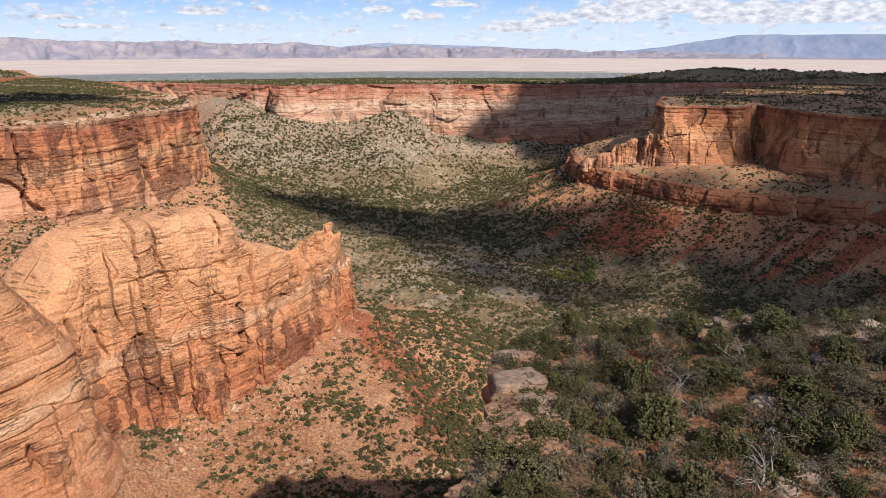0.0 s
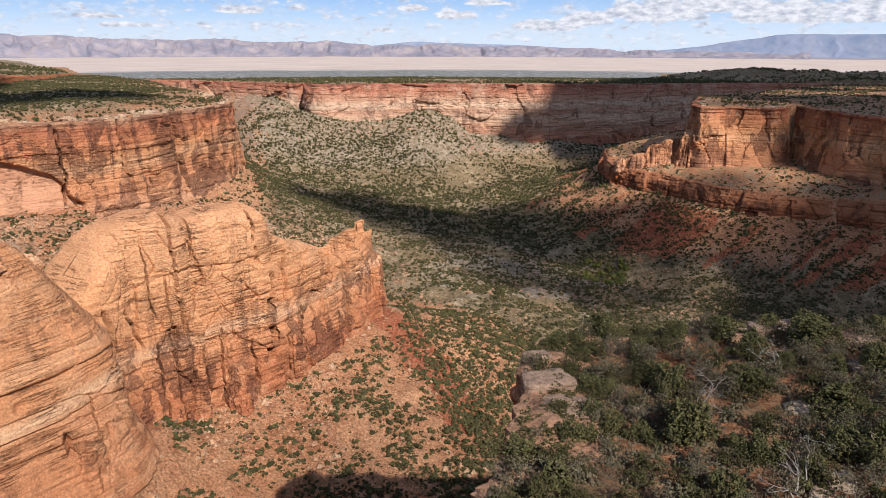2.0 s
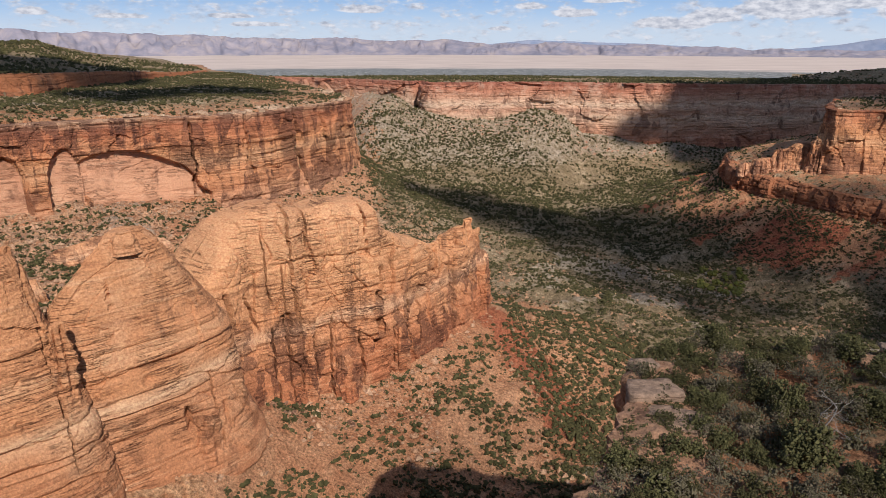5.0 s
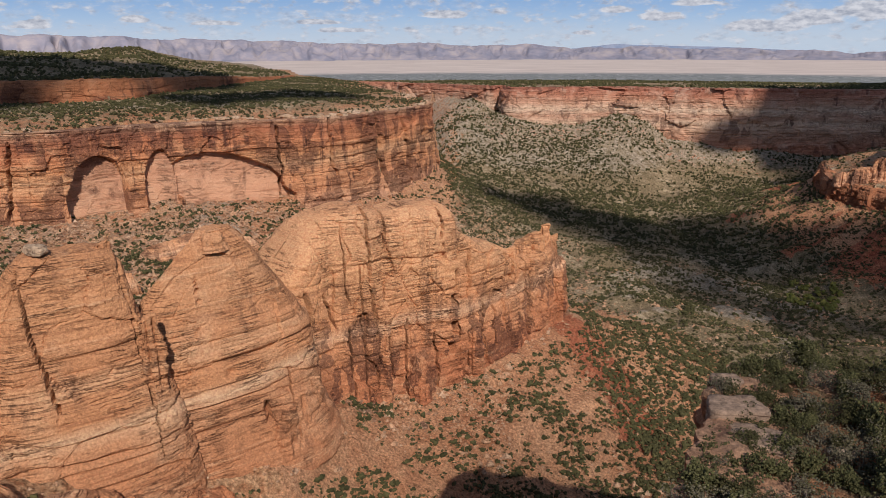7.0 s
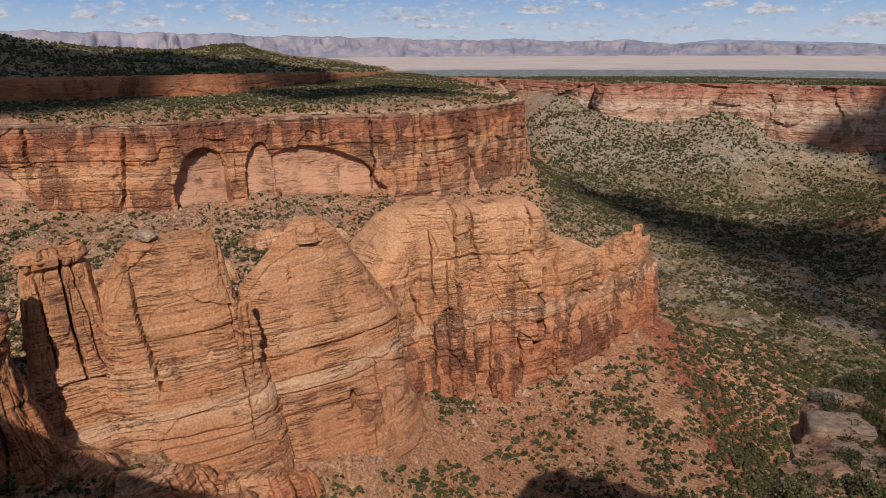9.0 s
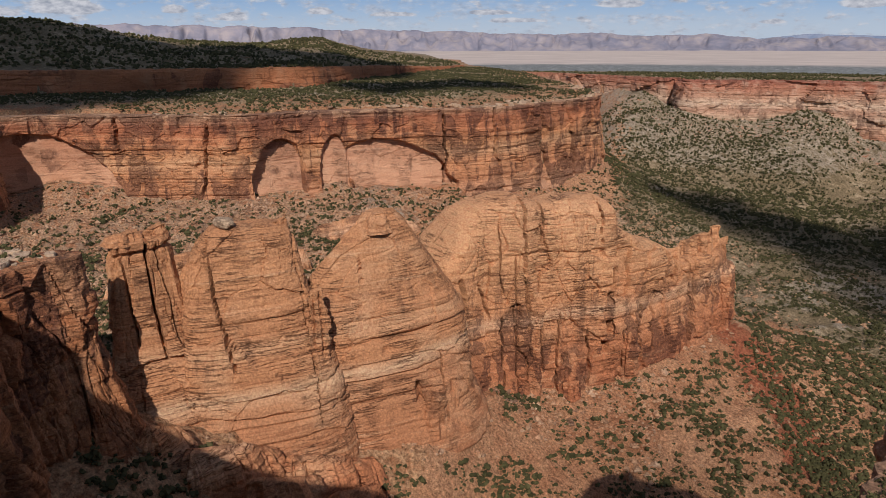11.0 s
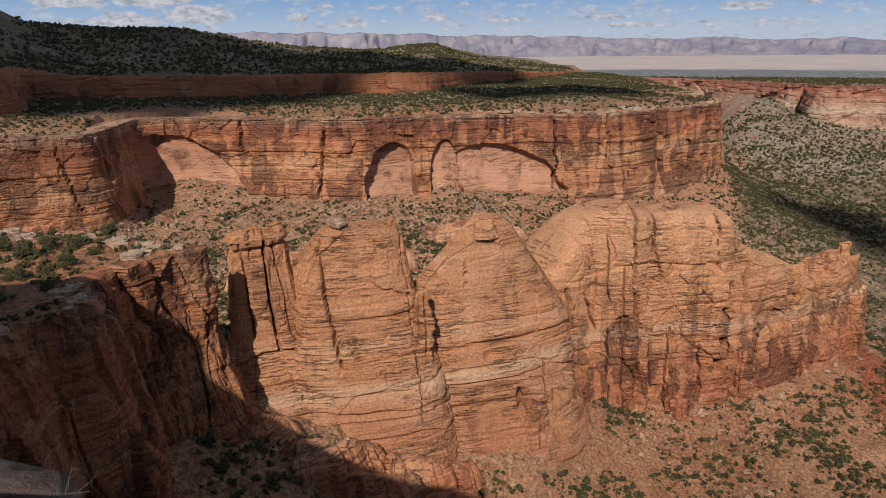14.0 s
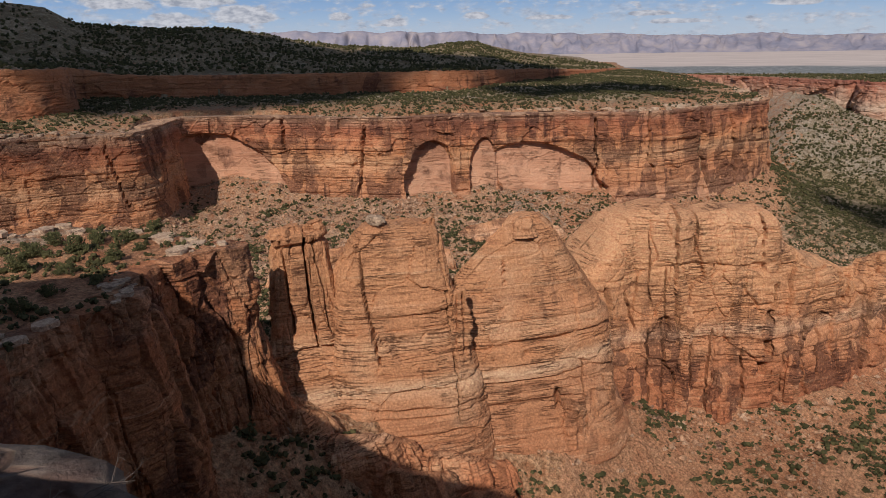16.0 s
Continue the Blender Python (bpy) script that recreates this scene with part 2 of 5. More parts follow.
def soil():
    """Ground: red talus soil, grey-tan valley soil, pale bare stone, by the masks held in the sheet."""
    m, n, bsdf = material("soil", 0.97)
    p = place(n)

    def mask(name):
        a = n.node("ShaderNodeAttribute", attribute_name=name)
        return a.outputs["Fac"]
    big, midn, fine = n.noise(p, 0.02, 5.0, 0.6), n.noise(p, 0.15, 7.0, 0.7), n.noise(p, 0.9, 8.0, 0.8)
    red = n.ramp(n.math("MULTIPLY_ADD", midn, 0.6, n.math("MULTIPLY", big, 0.4)),
                 [(0.34, (0.345, 0.14, 0.068)), (0.5, (0.475, 0.24, 0.127)), (0.64, (0.56, 0.315, 0.175))])
    tan = n.ramp(n.math("MULTIPLY_ADD", midn, 0.6, n.math("MULTIPLY", big, 0.4)),
                 [(0.40, (0.15, 0.112, 0.06)), (0.52, (0.255, 0.188, 0.108)), (0.62, (0.44, 0.335, 0.215))])
    chinle = n.ramp(midn, [(0.4, (0.30, 0.085, 0.045)), (0.6, (0.40, 0.15, 0.075))])
    edge = n.math("MULTIPLY_ADD", n.math("SUBTRACT", midn, 0.5), 1.6, mask("tan"))
    col = n.mix(n.step(edge, 0.35, 0.65), red, tan)
    grey = n.ramp(midn, [(0.36, (0.22, 0.175, 0.12)), (0.6, (0.40, 0.325, 0.24))])
    edge = n.math("MULTIPLY_ADD", n.math("SUBTRACT", midn, 0.5), 1.6, mask("pale"))
    col = n.mix(n.step(edge, 0.3, 0.7), col, grey)
    edge = n.math("MULTIPLY_ADD", n.math("SUBTRACT", midn, 0.5), 2.2, mask("chinle"))
    col = n.mix(n.step(edge, 0.45, 0.7), col, chinle)
    stone = n.ramp(n.noise(p, 0.4, 6.0), [(0.35, (0.36, 0.165, 0.08)), (0.6, (0.54, 0.32, 0.175))])
    edge = n.math("MULTIPLY_ADD", n.math("SUBTRACT", midn, 0.5), 2.0, mask("stone"))
    col = n.mix(n.step(edge, 0.4, 0.6), col, stone)
    col = n.mix(0.8, col, n.ramp(fine, [(0.36, 0.06), (0.5, 0.48), (0.64, 0.94)]), "OVERLAY")
    n.put(bsdf.inputs["Base Color"], col)
    bump(n, bsdf, n.math("ADD", n.math("MULTIPLY", midn, 2.0), fine), 1.0, 1.0)
    return m


SOIL = soil()


def leafy(name, dark, light):
    m, n, bsdf = material(name, 0.85)
    g = n.node("ShaderNodeNewGeometry")
    col = n.ramp(g.outputs["Random Per Island"], [(0.0, dark), (0.6, tuple((a + b) / 2 for a, b in zip(dark, light))), (1.0, light)])
    n.put(bsdf.inputs["Base Color"], n.mix(0.4, col, n.ramp(n.noise(g.outputs["Position"], 1.5, 3.0), [(0.3, 0.3), (0.7, 0.7)]), "OVERLAY"))
    return m


SCRUB = leafy("scrub_leaves", (0.042, 0.040, 0.016), (0.102, 0.092, 0.038))
SAGE = leafy("sage_leaves", (0.085, 0.075, 0.045), (0.19, 0.165, 0.105))
JUNIPER = leafy("juniper_leaves", (0.05, 0.052, 0.02), (0.15, 0.142, 0.06))
COTTONWOOD = leafy("cottonwood_leaves", (0.09, 0.10, 0.025), (0.17, 0.155, 0.04))


def wood(name, a, b):
    m, n, bsdf = material(name, 0.9)
    p = place(n)
    x, y, z = n.xyz(p)
    g = n.noise(n.join(x, y, n.math("MULTIPLY", z, 0.2)), 18.0, 6.0, 0.65)
    n.put(bsdf.inputs["Base Color"], n.ramp(g, [(0.3, a), (0.7, b)]))
    bump(n, bsdf, g, 0.7, 0.02)
    return m


BARK = wood("juniper_bark", (0.07, 0.05, 0.04), (0.20, 0.16, 0.13))
DEADWOOD = wood("bleached_wood", (0.25, 0.22, 0.19), (0.50, 0.46, 0.41))


def hazed_distance_material():
    """Far valley and mountains: a plain backdrop with miles of air haze painted into its pale colours."""
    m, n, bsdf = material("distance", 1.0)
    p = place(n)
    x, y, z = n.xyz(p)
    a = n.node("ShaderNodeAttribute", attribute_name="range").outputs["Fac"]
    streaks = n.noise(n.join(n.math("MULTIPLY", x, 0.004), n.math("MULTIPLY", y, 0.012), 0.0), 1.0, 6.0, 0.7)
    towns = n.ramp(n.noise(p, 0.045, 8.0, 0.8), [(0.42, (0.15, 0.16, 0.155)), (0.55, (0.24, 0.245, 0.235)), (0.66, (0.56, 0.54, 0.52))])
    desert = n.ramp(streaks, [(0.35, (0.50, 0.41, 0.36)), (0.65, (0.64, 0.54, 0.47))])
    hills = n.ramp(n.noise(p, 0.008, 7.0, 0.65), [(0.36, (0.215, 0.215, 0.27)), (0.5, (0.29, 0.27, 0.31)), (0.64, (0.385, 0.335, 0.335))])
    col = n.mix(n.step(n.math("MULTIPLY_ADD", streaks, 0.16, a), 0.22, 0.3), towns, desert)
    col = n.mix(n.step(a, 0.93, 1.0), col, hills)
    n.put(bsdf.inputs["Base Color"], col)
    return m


HAZED_DISTANCE = hazed_distance_material()
# Air haze and cloud shade are painted into this blue base colour.
HAZED_BLUE_DISTANCE, blue_nodes, blue_bsdf = material("hazed_blue_distance", 1.0)
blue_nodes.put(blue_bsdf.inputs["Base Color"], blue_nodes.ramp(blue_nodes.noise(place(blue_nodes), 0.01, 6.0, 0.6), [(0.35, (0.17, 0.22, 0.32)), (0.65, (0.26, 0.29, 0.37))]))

# ---- noise, meshes, plan ----
def hash3(i, j, k, seed):
    h = (i.astype(np.int64) * 374761393 + j.astype(np.int64) * 668265263 + k.astype(np.int64) * 2147483647 + seed * 1274126177) & 0xFFFFFFFF
    h = ((h ^ (h >> 13)) * 1274126177) & 0xFFFFFFFF
    h = ((h ^ (h >> 16)) * 668265263) & 0xFFFFFFFF
    return ((h ^ (h >> 15)) & 0xFFFF) / 65535.0


def vnoise(x, y, z=0.0, seed=0):
    """Smooth value noise, -1 to 1, for arrays."""
    x, y, z = np.broadcast_arrays(*(np.asarray(a, float) for a in (x, y, z)))
    xi, yi, zi = np.floor(x), np.floor(y), np.floor(z)
    fx, fy, fz = ((a - b) for a, b in ((x, xi), (y, yi), (z, zi)))
    fx, fy, fz = (f * f * (3 - 2 * f) for f in (fx, fy, fz))
    total = 0.0
    for dx in (0, 1):
        for dy in (0, 1):
            for dz in ((0, 1) if np.any(fz) else (0,)):
                wgt = (fx if dx else 1 - fx) * (fy if dy else 1 - fy) * (fz if dz else 1 - fz)
                total = total + wgt * hash3(xi + dx, yi + dy, zi + dz, seed)
    return total * 2 - 1


def fbm(x, y, z=0.0, octaves=4, seed=0, gain=0.5):
    total, amp = 0.0, 1.0
    for o in range(octaves):
        f = 2.03 ** o
        total = total + amp * vnoise(np.asarray(x) * f, np.asarray(y) * f, np.asarray(z) * f, seed + 17 * o)
        amp *= gain
    return total


def smooth(x, lo, hi):
    t = np.clip((x - lo) / (hi - lo), 0, 1)
    return t * t * (3 - 2 * t)


def mesh(name, verts, faces, mat, sharp=False):
    """A mesh from arrays; all faces have the same number of corners."""
    verts, faces = np.asarray(verts, np.float32), np.asarray(faces, np.int32)
    me = bpy.data.meshes.new(name)
    k = faces.shape[1]
    me.vertices.add(len(verts))
    me.vertices.foreach_set("co", verts.ravel())
    me.loops.add(faces.size)
    me.loops.foreach_set("vertex_index", faces.ravel())
    me.polygons.add(len(faces))
    me.polygons.foreach_set("loop_start", np.arange(0, faces.size, k, dtype=np.int32))
    me.polygons.foreach_set("use_smooth", np.full(len(faces), not sharp))
    me.update(calc_edges=True)
    me.materials.append(mat)
    return me


def grid_faces(rows, cols, closed=False):
    i = np.arange(rows - 1)[:, None] * cols
    j = np.arange(cols if closed else cols - 1)[None]
    a, b = i + j, i + (j + 1) % cols
    return np.stack([a, b, b + cols, a + cols], -1).reshape(-1, 4)


def part(name, me, parent, label=""):
    ob = new(name, me)
    ob.parent = parent
    return tagged(ob, label) if label else ob


def polar(bearing_deg, d):
    a = np.radians(bearing_deg)
    return np.stack([-np.sin(a) * d, np.cos(a) * d], -1)


def plan(points):
    """Plan points from (bearing, distance) pairs."""
    return np.array([polar(a, d) for a, d in points])


def spline(pts, step, closed=False):
    """A Catmull-Rom curve through rows of numbers, stepped evenly in plan."""
    p = np.asarray(pts, float)
    ext = np.vstack([p[-1:], p, p[:2]]) if closed else np.vstack([2 * p[0] - p[1], p, 2 * p[-1] - p[-2]])
    out = []
    for i in range(1, len(ext) - 2):
        a, b, c, d = ext[i - 1:i + 3]
        t = np.linspace(0, 1, 24, endpoint=False)[:, None]
        out.append(0.5 * (2 * b + (c - a) * t + (2 * a - 5 * b + 4 * c - d) * t ** 2 + (3 * b - a - 3 * c + d) * t ** 3))
    out = np.vstack(out + [p[:1] if closed else p[-1:]])
    s = np.r_[0, np.cumsum(np.hypot(*np.diff(out[:, :2], axis=0).T))]
    q = np.arange(0, s[-1], step) if closed else np.linspace(0, s[-1], max(3, int(s[-1] / step)))
    return np.stack([np.interp(q, s, out[:, k]) for k in range(out.shape[1])], 1), q


def signed(x, y, poly):
    """Distance to a closed outline, positive inside."""
    d2, inside = np.full(x.shape, 1e18), np.zeros(x.shape, bool)
    for (ax, ay), (bx, by) in zip(poly, np.roll(poly, -1, 0)):
        ex, ey = bx - ax, by - ay
        t = np.clip(((x - ax) * ex + (y - ay) * ey) / (ex * ex + ey * ey + 1e-9), 0, 1)
        d2 = np.minimum(d2, (x - ax - t * ex) ** 2 + (y - ay - t * ey) ** 2)
        cross = (ay > y) != (by > y)
        xx = ax + (y - ay) / (by - ay if by != ay else 1e-9) * ex
        inside ^= cross & (x < xx)
    return np.where(inside, 1, -1) * np.sqrt(d2)


def near_line(x, y, line):
    """Distance to an open line and the share of the way along it."""
    best, share = np.full(x.shape, 1e18), np.zeros(x.shape)
    n = len(line) - 1
    for i in range(n):
        (ax, ay), (bx, by) = line[i][:2], line[i + 1][:2]
        ex, ey = bx - ax, by - ay
        t = np.clip(((x - ax) * ex + (y - ay) * ey) / (ex * ex + ey * ey), 0, 1)
        d = (x - ax - t * ex) ** 2 + (y - ay - t * ey) ** 2
        hit = d < best
        best, share = np.where(hit, d, best), np.where(hit, (i + t) / n, share)
    return np.sqrt(best), share


# Rims of the mesas, from the far end of each to the other, then round the back.
MESA_RIM = [(25, 1150), (21.6, 860), (19.4, 730), (18.9, 690), (19.6, 660), (22, 620), (26, 575), (30, 556), (36, 548), (42, 540), (47, 522), (52, 536),
            (58, 560), (63, 568), (64.6, 530), (66.6, 482), (70, 480), (76, 486), (90, 480), (120, 520)]
MESA_BACK = [(125, 1500), (70, 2000), (30, 1900), (29, 1400)]
TIER_RIM = [(29.5, 1160), (31.5, 1020), (36, 860), (40, 735), (42, 695), (50, 680), (60, 690), (67, 700), (70.3, 690), (71, 575), (80, 545), (95, 560), (120, 600)]
TIER_BACK = [(122, 1450), (70, 1900), (33, 1800)]
FAR_RIM = [(34, 1900), (24, 1520), (18, 1290), (14.6, 1190), (13.4, 1195), (12.6, 1128), (8, 1140), (3.7, 1165), (-3.4, 1150), (-8, 1180), (-13.7, 1250), (-21.7, 1450), (-31, 1640), (-50, 1750)]
FAR_BACK = [(-60, 2600), (0, 2300), (34, 2400)]
BUTTE_RIM = [(-17, 860), (-16.6, 770), (-17.4, 728), (-19.5, 738), (-22.5, 742), (-23.4, 776), (-25.5, 740), (-28, 705), (-32, 690), (-40, 660), (-55, 640)]
BUTTE_BACK = [(-70, 1000), (-45, 1350), (-26, 1250)]
LOWER_RIM = [(-10, 860), (-10.6, 780), (-11.4, 742), (-14.3, 715), (-18.5, 668), (-22.6, 645), (-28.4, 648), (-34, 650), (-45, 615), (-60, 600)]
LOWER_BACK = [(-75, 1000), (-45, 1400), (-22, 1300), (-13, 1000)]
SHELF_RIM = [(4, 37.7), (0, 49.3), (-2.4, 58), (-4.0, 66.7), (-5.2, 74), (-4.6, 82.6), (-7, 91.3), (-12, 94.5), (-18, 99), (-24, 104), (-29, 107), (-36, 116), (-48, 140), (-62, 160)]
SHELF_BACK = [(-100, 188.5), (-120, 58), (-60, 11.6), (-20, 7.2)]
PERCH_RIM = [(62.8, 195), (61.3, 193.7), (60.1, 189.8), (63, 185.2), (66.5, 175.5), (68.5, 154.7), (72, 149.5), (75.5, 140.4), (78, 133.9), (82, 113.1), (90, 75.4)]
PERCH_BACK = [(110, 113), (105, 230), (80, 240), (72, 232), (66, 214), (63.4, 199)]
OVERLOOK = np.array([(6, 0.9), (0, 1.0), (-4, 0.2), (-8, -1.6), (-22, -3.5), (-36, -6), (-49, -11.5), (-68, -12.5), (-83, -10.5), (-96.5, -8), (-104.5, -5), (-112.5, 5), (-121.5, 8), (-133, 6), (-145, -18), (-170, -400), (200, -400), (160, -60), (60, -12), (20, -3)], float)

FIN_SPINE = [(34.6, 256, -92, 15), (32.4, 262, -79, 15), (30.2, 268, -67, 15), (29.2, 271, -62.5, 14), (27.5, 274, -60.5, 14), (25.6, 277, -60, 14), (24.5, 280, -63, 13.5), (23.2, 282, -63.5, 13), (21.5, 285, -62.5, 13),
             (19.3, 289, -62.5, 13), (18.8, 291, -65, 13), (18.1, 294, -73, 12.5), (17.4, 297, -75.5, 12), (16.2, 302, -82, 12), (13.9, 315, -88, 11), (13.1, 318, -94, 10), (12.3, 323, -97, 9),
             (11.3, 330, -96, 9), (10.2, 340, -96, 8), (9.4, 347, -98, 7), (8.6, 351, -104, 6)]


def loop(rim, back):
    return np.vstack([spline(plan(rim), 12.0)[0], plan(back)])


def close_loop(rim, back):
    return np.vstack([spline(plan(rim), 2.5)[0], plan(back)])


OUT = {"mesa": loop(MESA_RIM, MESA_BACK), "tier": loop(TIER_RIM, TIER_BACK), "far": loop(FAR_RIM, FAR_BACK), "butte": loop(BUTTE_RIM, BUTTE_BACK),
       "lower": loop(LOWER_RIM, LOWER_BACK), "shelf": close_loop(SHELF_RIM, SHELF_BACK), "perch": close_loop(PERCH_RIM, PERCH_BACK)}
SKYLINE = [(-180, -15), (20, -50), (31, -44), (33.4, -40), (37.7, -21), (40.7, -5), (44.7, -13), (50.7, -8), (54.9, 4), (59.7, 19), (64.7, 19), (69.3, 27), (71.2, 44), (73.2, 50), (95, 60), (180, -10)]


def base_of(name, az):
    """Height of a cliff's foot by bearing."""
    table = {"mesa": [(13, -118), (18.7, -112), (21.7, -122), (26, -119), (31, -120), (35, -121), (39.5, -108), (46, -113), (51, -107), (56, -104), (60, -99), (63.4, -106), (64.9, -103), (75, -100)],
             "far": [(-40, -150), (-12, -150), (-5, -142), (0.5, -137), (2.0, -115), (3.6, -103), (5.5, -106), (7.5, -113), (9.5, -115), (12, -112), (14, -104), (15.6, -88), (17.5, -86), (19, -99), (22, -97), (30, -100)]}[name]
    a, z = zip(*table)
    return np.interp(az, a, z)


def ground_height(x, y):
    """Height of the ground sheet and its soil masks at plan points."""
    x, y = np.asarray(x, float), np.asarray(y, float)
    r, az = np.hypot(x, y), np.degrees(np.arctan2(-x, y))
    n1, n2 = fbm(x / 90, y / 90, octaves=4, seed=3), fbm(x / 22, y / 22, octaves=4, seed=5)
    n3 = fbm(x / 6, y / 6, octaves=3, seed=9)
    # valley floor, falling away down the canyon
    z = -165 - 0.085 * np.clip(r - 240, 0, 330) - 0.012 * np.clip(r - 570, 0, 800)
    z = z + 16 * smooth(az, -9, -24) * smooth(r, 700, 420) + 5 * n1
    tan = np.ones_like(z)
    chinle, stone, pale = np.zeros_like(z), np.zeros_like(z), np.zeros_like(z)

    def apron(d, foot, slope, flat):
        run = np.clip(d, 0, None)
        gully = (n2 * 2.2 + n1 * 3) * smooth(run, 3, 40)
        bent = np.minimum(run, flat)
        return foot - slope * bent + slope * bent ** 2 / (2 * flat) - 0.16 * (run - bent) + gully

    def raise_to(z, h, soft):
        k = np.clip(0.5 + 0.5 * (h - z) / soft, 0, 1)
        return z * (1 - k) + h * k + soft * k * (1 - k)

    sd = {k: signed(x, y, v) for k, v in OUT.items()}
    # talus below each cliff
    for k, foot, slope, flat, red in (("mesa", base_of("mesa", az), 0.62, 190, 1), ("far", base_of("far", az) + 9 * fbm(x / 140, y / 140, octaves=3, seed=23), 0.50, 330, 0.0),
                                      ("lower", -140 + 0 * az, 0.66, 170, 0.75)):
        h = apron(-sd[k], foot, slope, flat)
        up = smooth(h - z, 0, 12)
        tan = np.where(sd[k] < 0, tan * (1 - smooth(h - z, 6, 34) * red * (smooth(az, 14, 20) if k == "mesa" else 1)), tan)
        ch = smooth(foot - h, 2, 10) * smooth(foot - h, 55, 25) * up
        if k == "lower":
            rib = fbm((az + 0.06 * sd[k]) / 1.5, r / 200, octaves=4, seed=67)
            h = h + 4.0 * rib * smooth(-sd[k], 4, 30)
            ch = ch * (0.35 + 1.1 * smooth(rib, -0.1, 0.35))
        chinle = np.maximum(chinle, ch * {"mesa": 0.25, "far": 0.36, "lower": 0.85}[k])
        z = np.where(sd[k] < (16 if k == "mesa" else 0), raise_to(z, h, 6.0), z)
    pale = smooth(z, -196, -160) * smooth(r, 880, 1000) * (sd["far"] < 0) * 0.55
    wash, _ = near_line(x, y, plan([(5.9, 430), (5.0, 455), (4.6, 480), (3.6, 505)]))
    pale = np.maximum(pale, 0.75 * smooth(wash + 1.5 * n3, 2.5, 0.5))
    pale = np.maximum(pale, 0.62 * smooth(n1 + 0.5 * n2, 0.15, 0.6) * smooth(r, 360, 420) * smooth(r, 640, 580) * smooth(az, 8, 2))
    fin_d, share = near_line(x, y, plan([p[:2] for p in FIN_SPINE]))
    h = apron(fin_d - 12, -138 + 0 * az, 0.56, 120)
    tan = tan * smooth(fin_d, 75, 125) * (1 - smooth(az, 4, 12) * smooth(r, 330, 250))
    z = raise_to(z, h, 4.0)
    red_d, _ = near_line(x, y, plan([(8.2, 348), (6.2, 338), (4.2, 320), (2.2, 297), (0.6, 276)]))
    chinle = np.maximum(chinle, 0.8 * smooth(red_d + 5 * n2, 19, 8))
    # the bench on which the domes stand, rising to the left, and the stony flat behind them
    bd, _ = near_line(x, y, plan([(58, 190), (54, 206), (45, 220), (36, 226), (30, 250)]))
    foot = np.interp(az, [28, 36, 45, 54, 60, 66], [-134, -125, -117, -107, -97, -86])
    row = np.interp(az, [8, 17, 26, 30, 36, 45, 54, 60, 70], [352, 296, 277, 262, 228, 222, 213, 185, 170])
    front = foot - 0.62 * np.clip(bd - 17, 0, None) + n2
    flat = -109 - 0.02 * bd + 2.5 * n2 + 1.2 * n3 - 90 * smooth(az, 31, 20) - 80 * (1 - smooth(r - row, -4, 14))
    h = np.where(r > 620, -400, np.maximum(front, flat))
    stone = np.maximum(stone, 0.9 * smooth(bd, 44, 26) * (r < 245) * smooth(az, 31, 36))
    stone = np.maximum(stone, 0.42 * smooth(r - row, 20, 60) * (r < 620) * smooth(az, 33, 40))
    tan = tan * (1 - smooth(h - z, -4, 5))
    pale = np.maximum(pale, 0.5 * smooth(r - row, 15, 60) * (r < 640) * smooth(az, 30, 36))
    z = raise_to(z, h, 4.0)
    # the near cliffs under the overlook, the shelf and the perch
    so = signed(x, y, OVERLOOK)
    h = np.where(so > 0, 0, -92 - 0.55 * np.clip(-so - 6, 0, None) + 2 * n2)
    h = np.where(az < 0, h - 30, h)
    z = np.where(so > 0, z, raise_to(z, np.where(so > -200, h, -400), 5.0))
    for k, foot, slope in (("shelf", -82, 0.75), ("perch", -113, 0.70)):
        h = np.where(sd[k] < 0, foot - slope * np.clip(-sd[k] - 2, 0, None) + 1.5 * n2, z)
        up = smooth(h - z, -3, 3) * (sd[k] < 0)
        tan = tan * (1 - up)
        stone = np.where(k == "perch", np.maximum(stone, 0.55 * up), stone)
        z = np.where(sd[k] < 0, raise_to(z, h, 4.0), z)
    z = z + 0.5 * n3 + 0.8 * n2
    # tops
    far_top = -65 - 0.026 * np.clip(r - 1150, 0, 600) - 14 * smooth(r, np.interp(az, [-20, -10], [1750, 1540]), np.interp(az, [-20, -10], [2150, 1800])) + 1.5 * n1
    ridge = smooth(az, -12, -20) * smooth(r, 1500, 1650) * smooth(r, 2150, 1800)
    far_top = far_top + ridge * (18 + 6 * n1)
    z = np.where(sd["far"] > 3, far_top, z)
    z = np.where(sd["lower"] > 3, np.minimum(-125 + 0.24 * sd["lower"], -113) + 2.2 * n2 + 0.8 * n3, z)
    z = np.where(sd["butte"] > 3, -60 + 0.02 * sd["butte"] + 1.0 * n2, z)
    top = np.interp(az, [13, 19.7, 26, 52, 66, 90], [-56, -54, -55, -53, -51, -50]) + np.clip(sd["mesa"], 0, 160) * 0.028
    stair = np.clip(sd["mesa"], 0, 66) / 11 + 0.5 * n2
    stair = np.floor(stair) + smooth(stair - np.floor(stair), 0.7, 1.0)
    alcove = np.maximum(np.maximum(smooth(np.abs(az - 35.6), 5.4, 4.8), smooth(np.abs(az - 43.4), 4.4, 3.8)), 1.9 * smooth(np.abs(az - 60.6), 6.4, 5.6))
    on_top = sd["mesa"] > 3 + 9.5 * alcove
    z = np.where(on_top, top + 0.7 * stair + 0.5 * n2 + 0.4 * n3, z)
    pale = np.where((sd["mesa"] > 3) & (sd["mesa"] < 75), 0.2, pale)
    tan = np.where(sd["mesa"] > 3, 0.45 + 0.3 * smooth(sd["mesa"], 20, 90), tan)
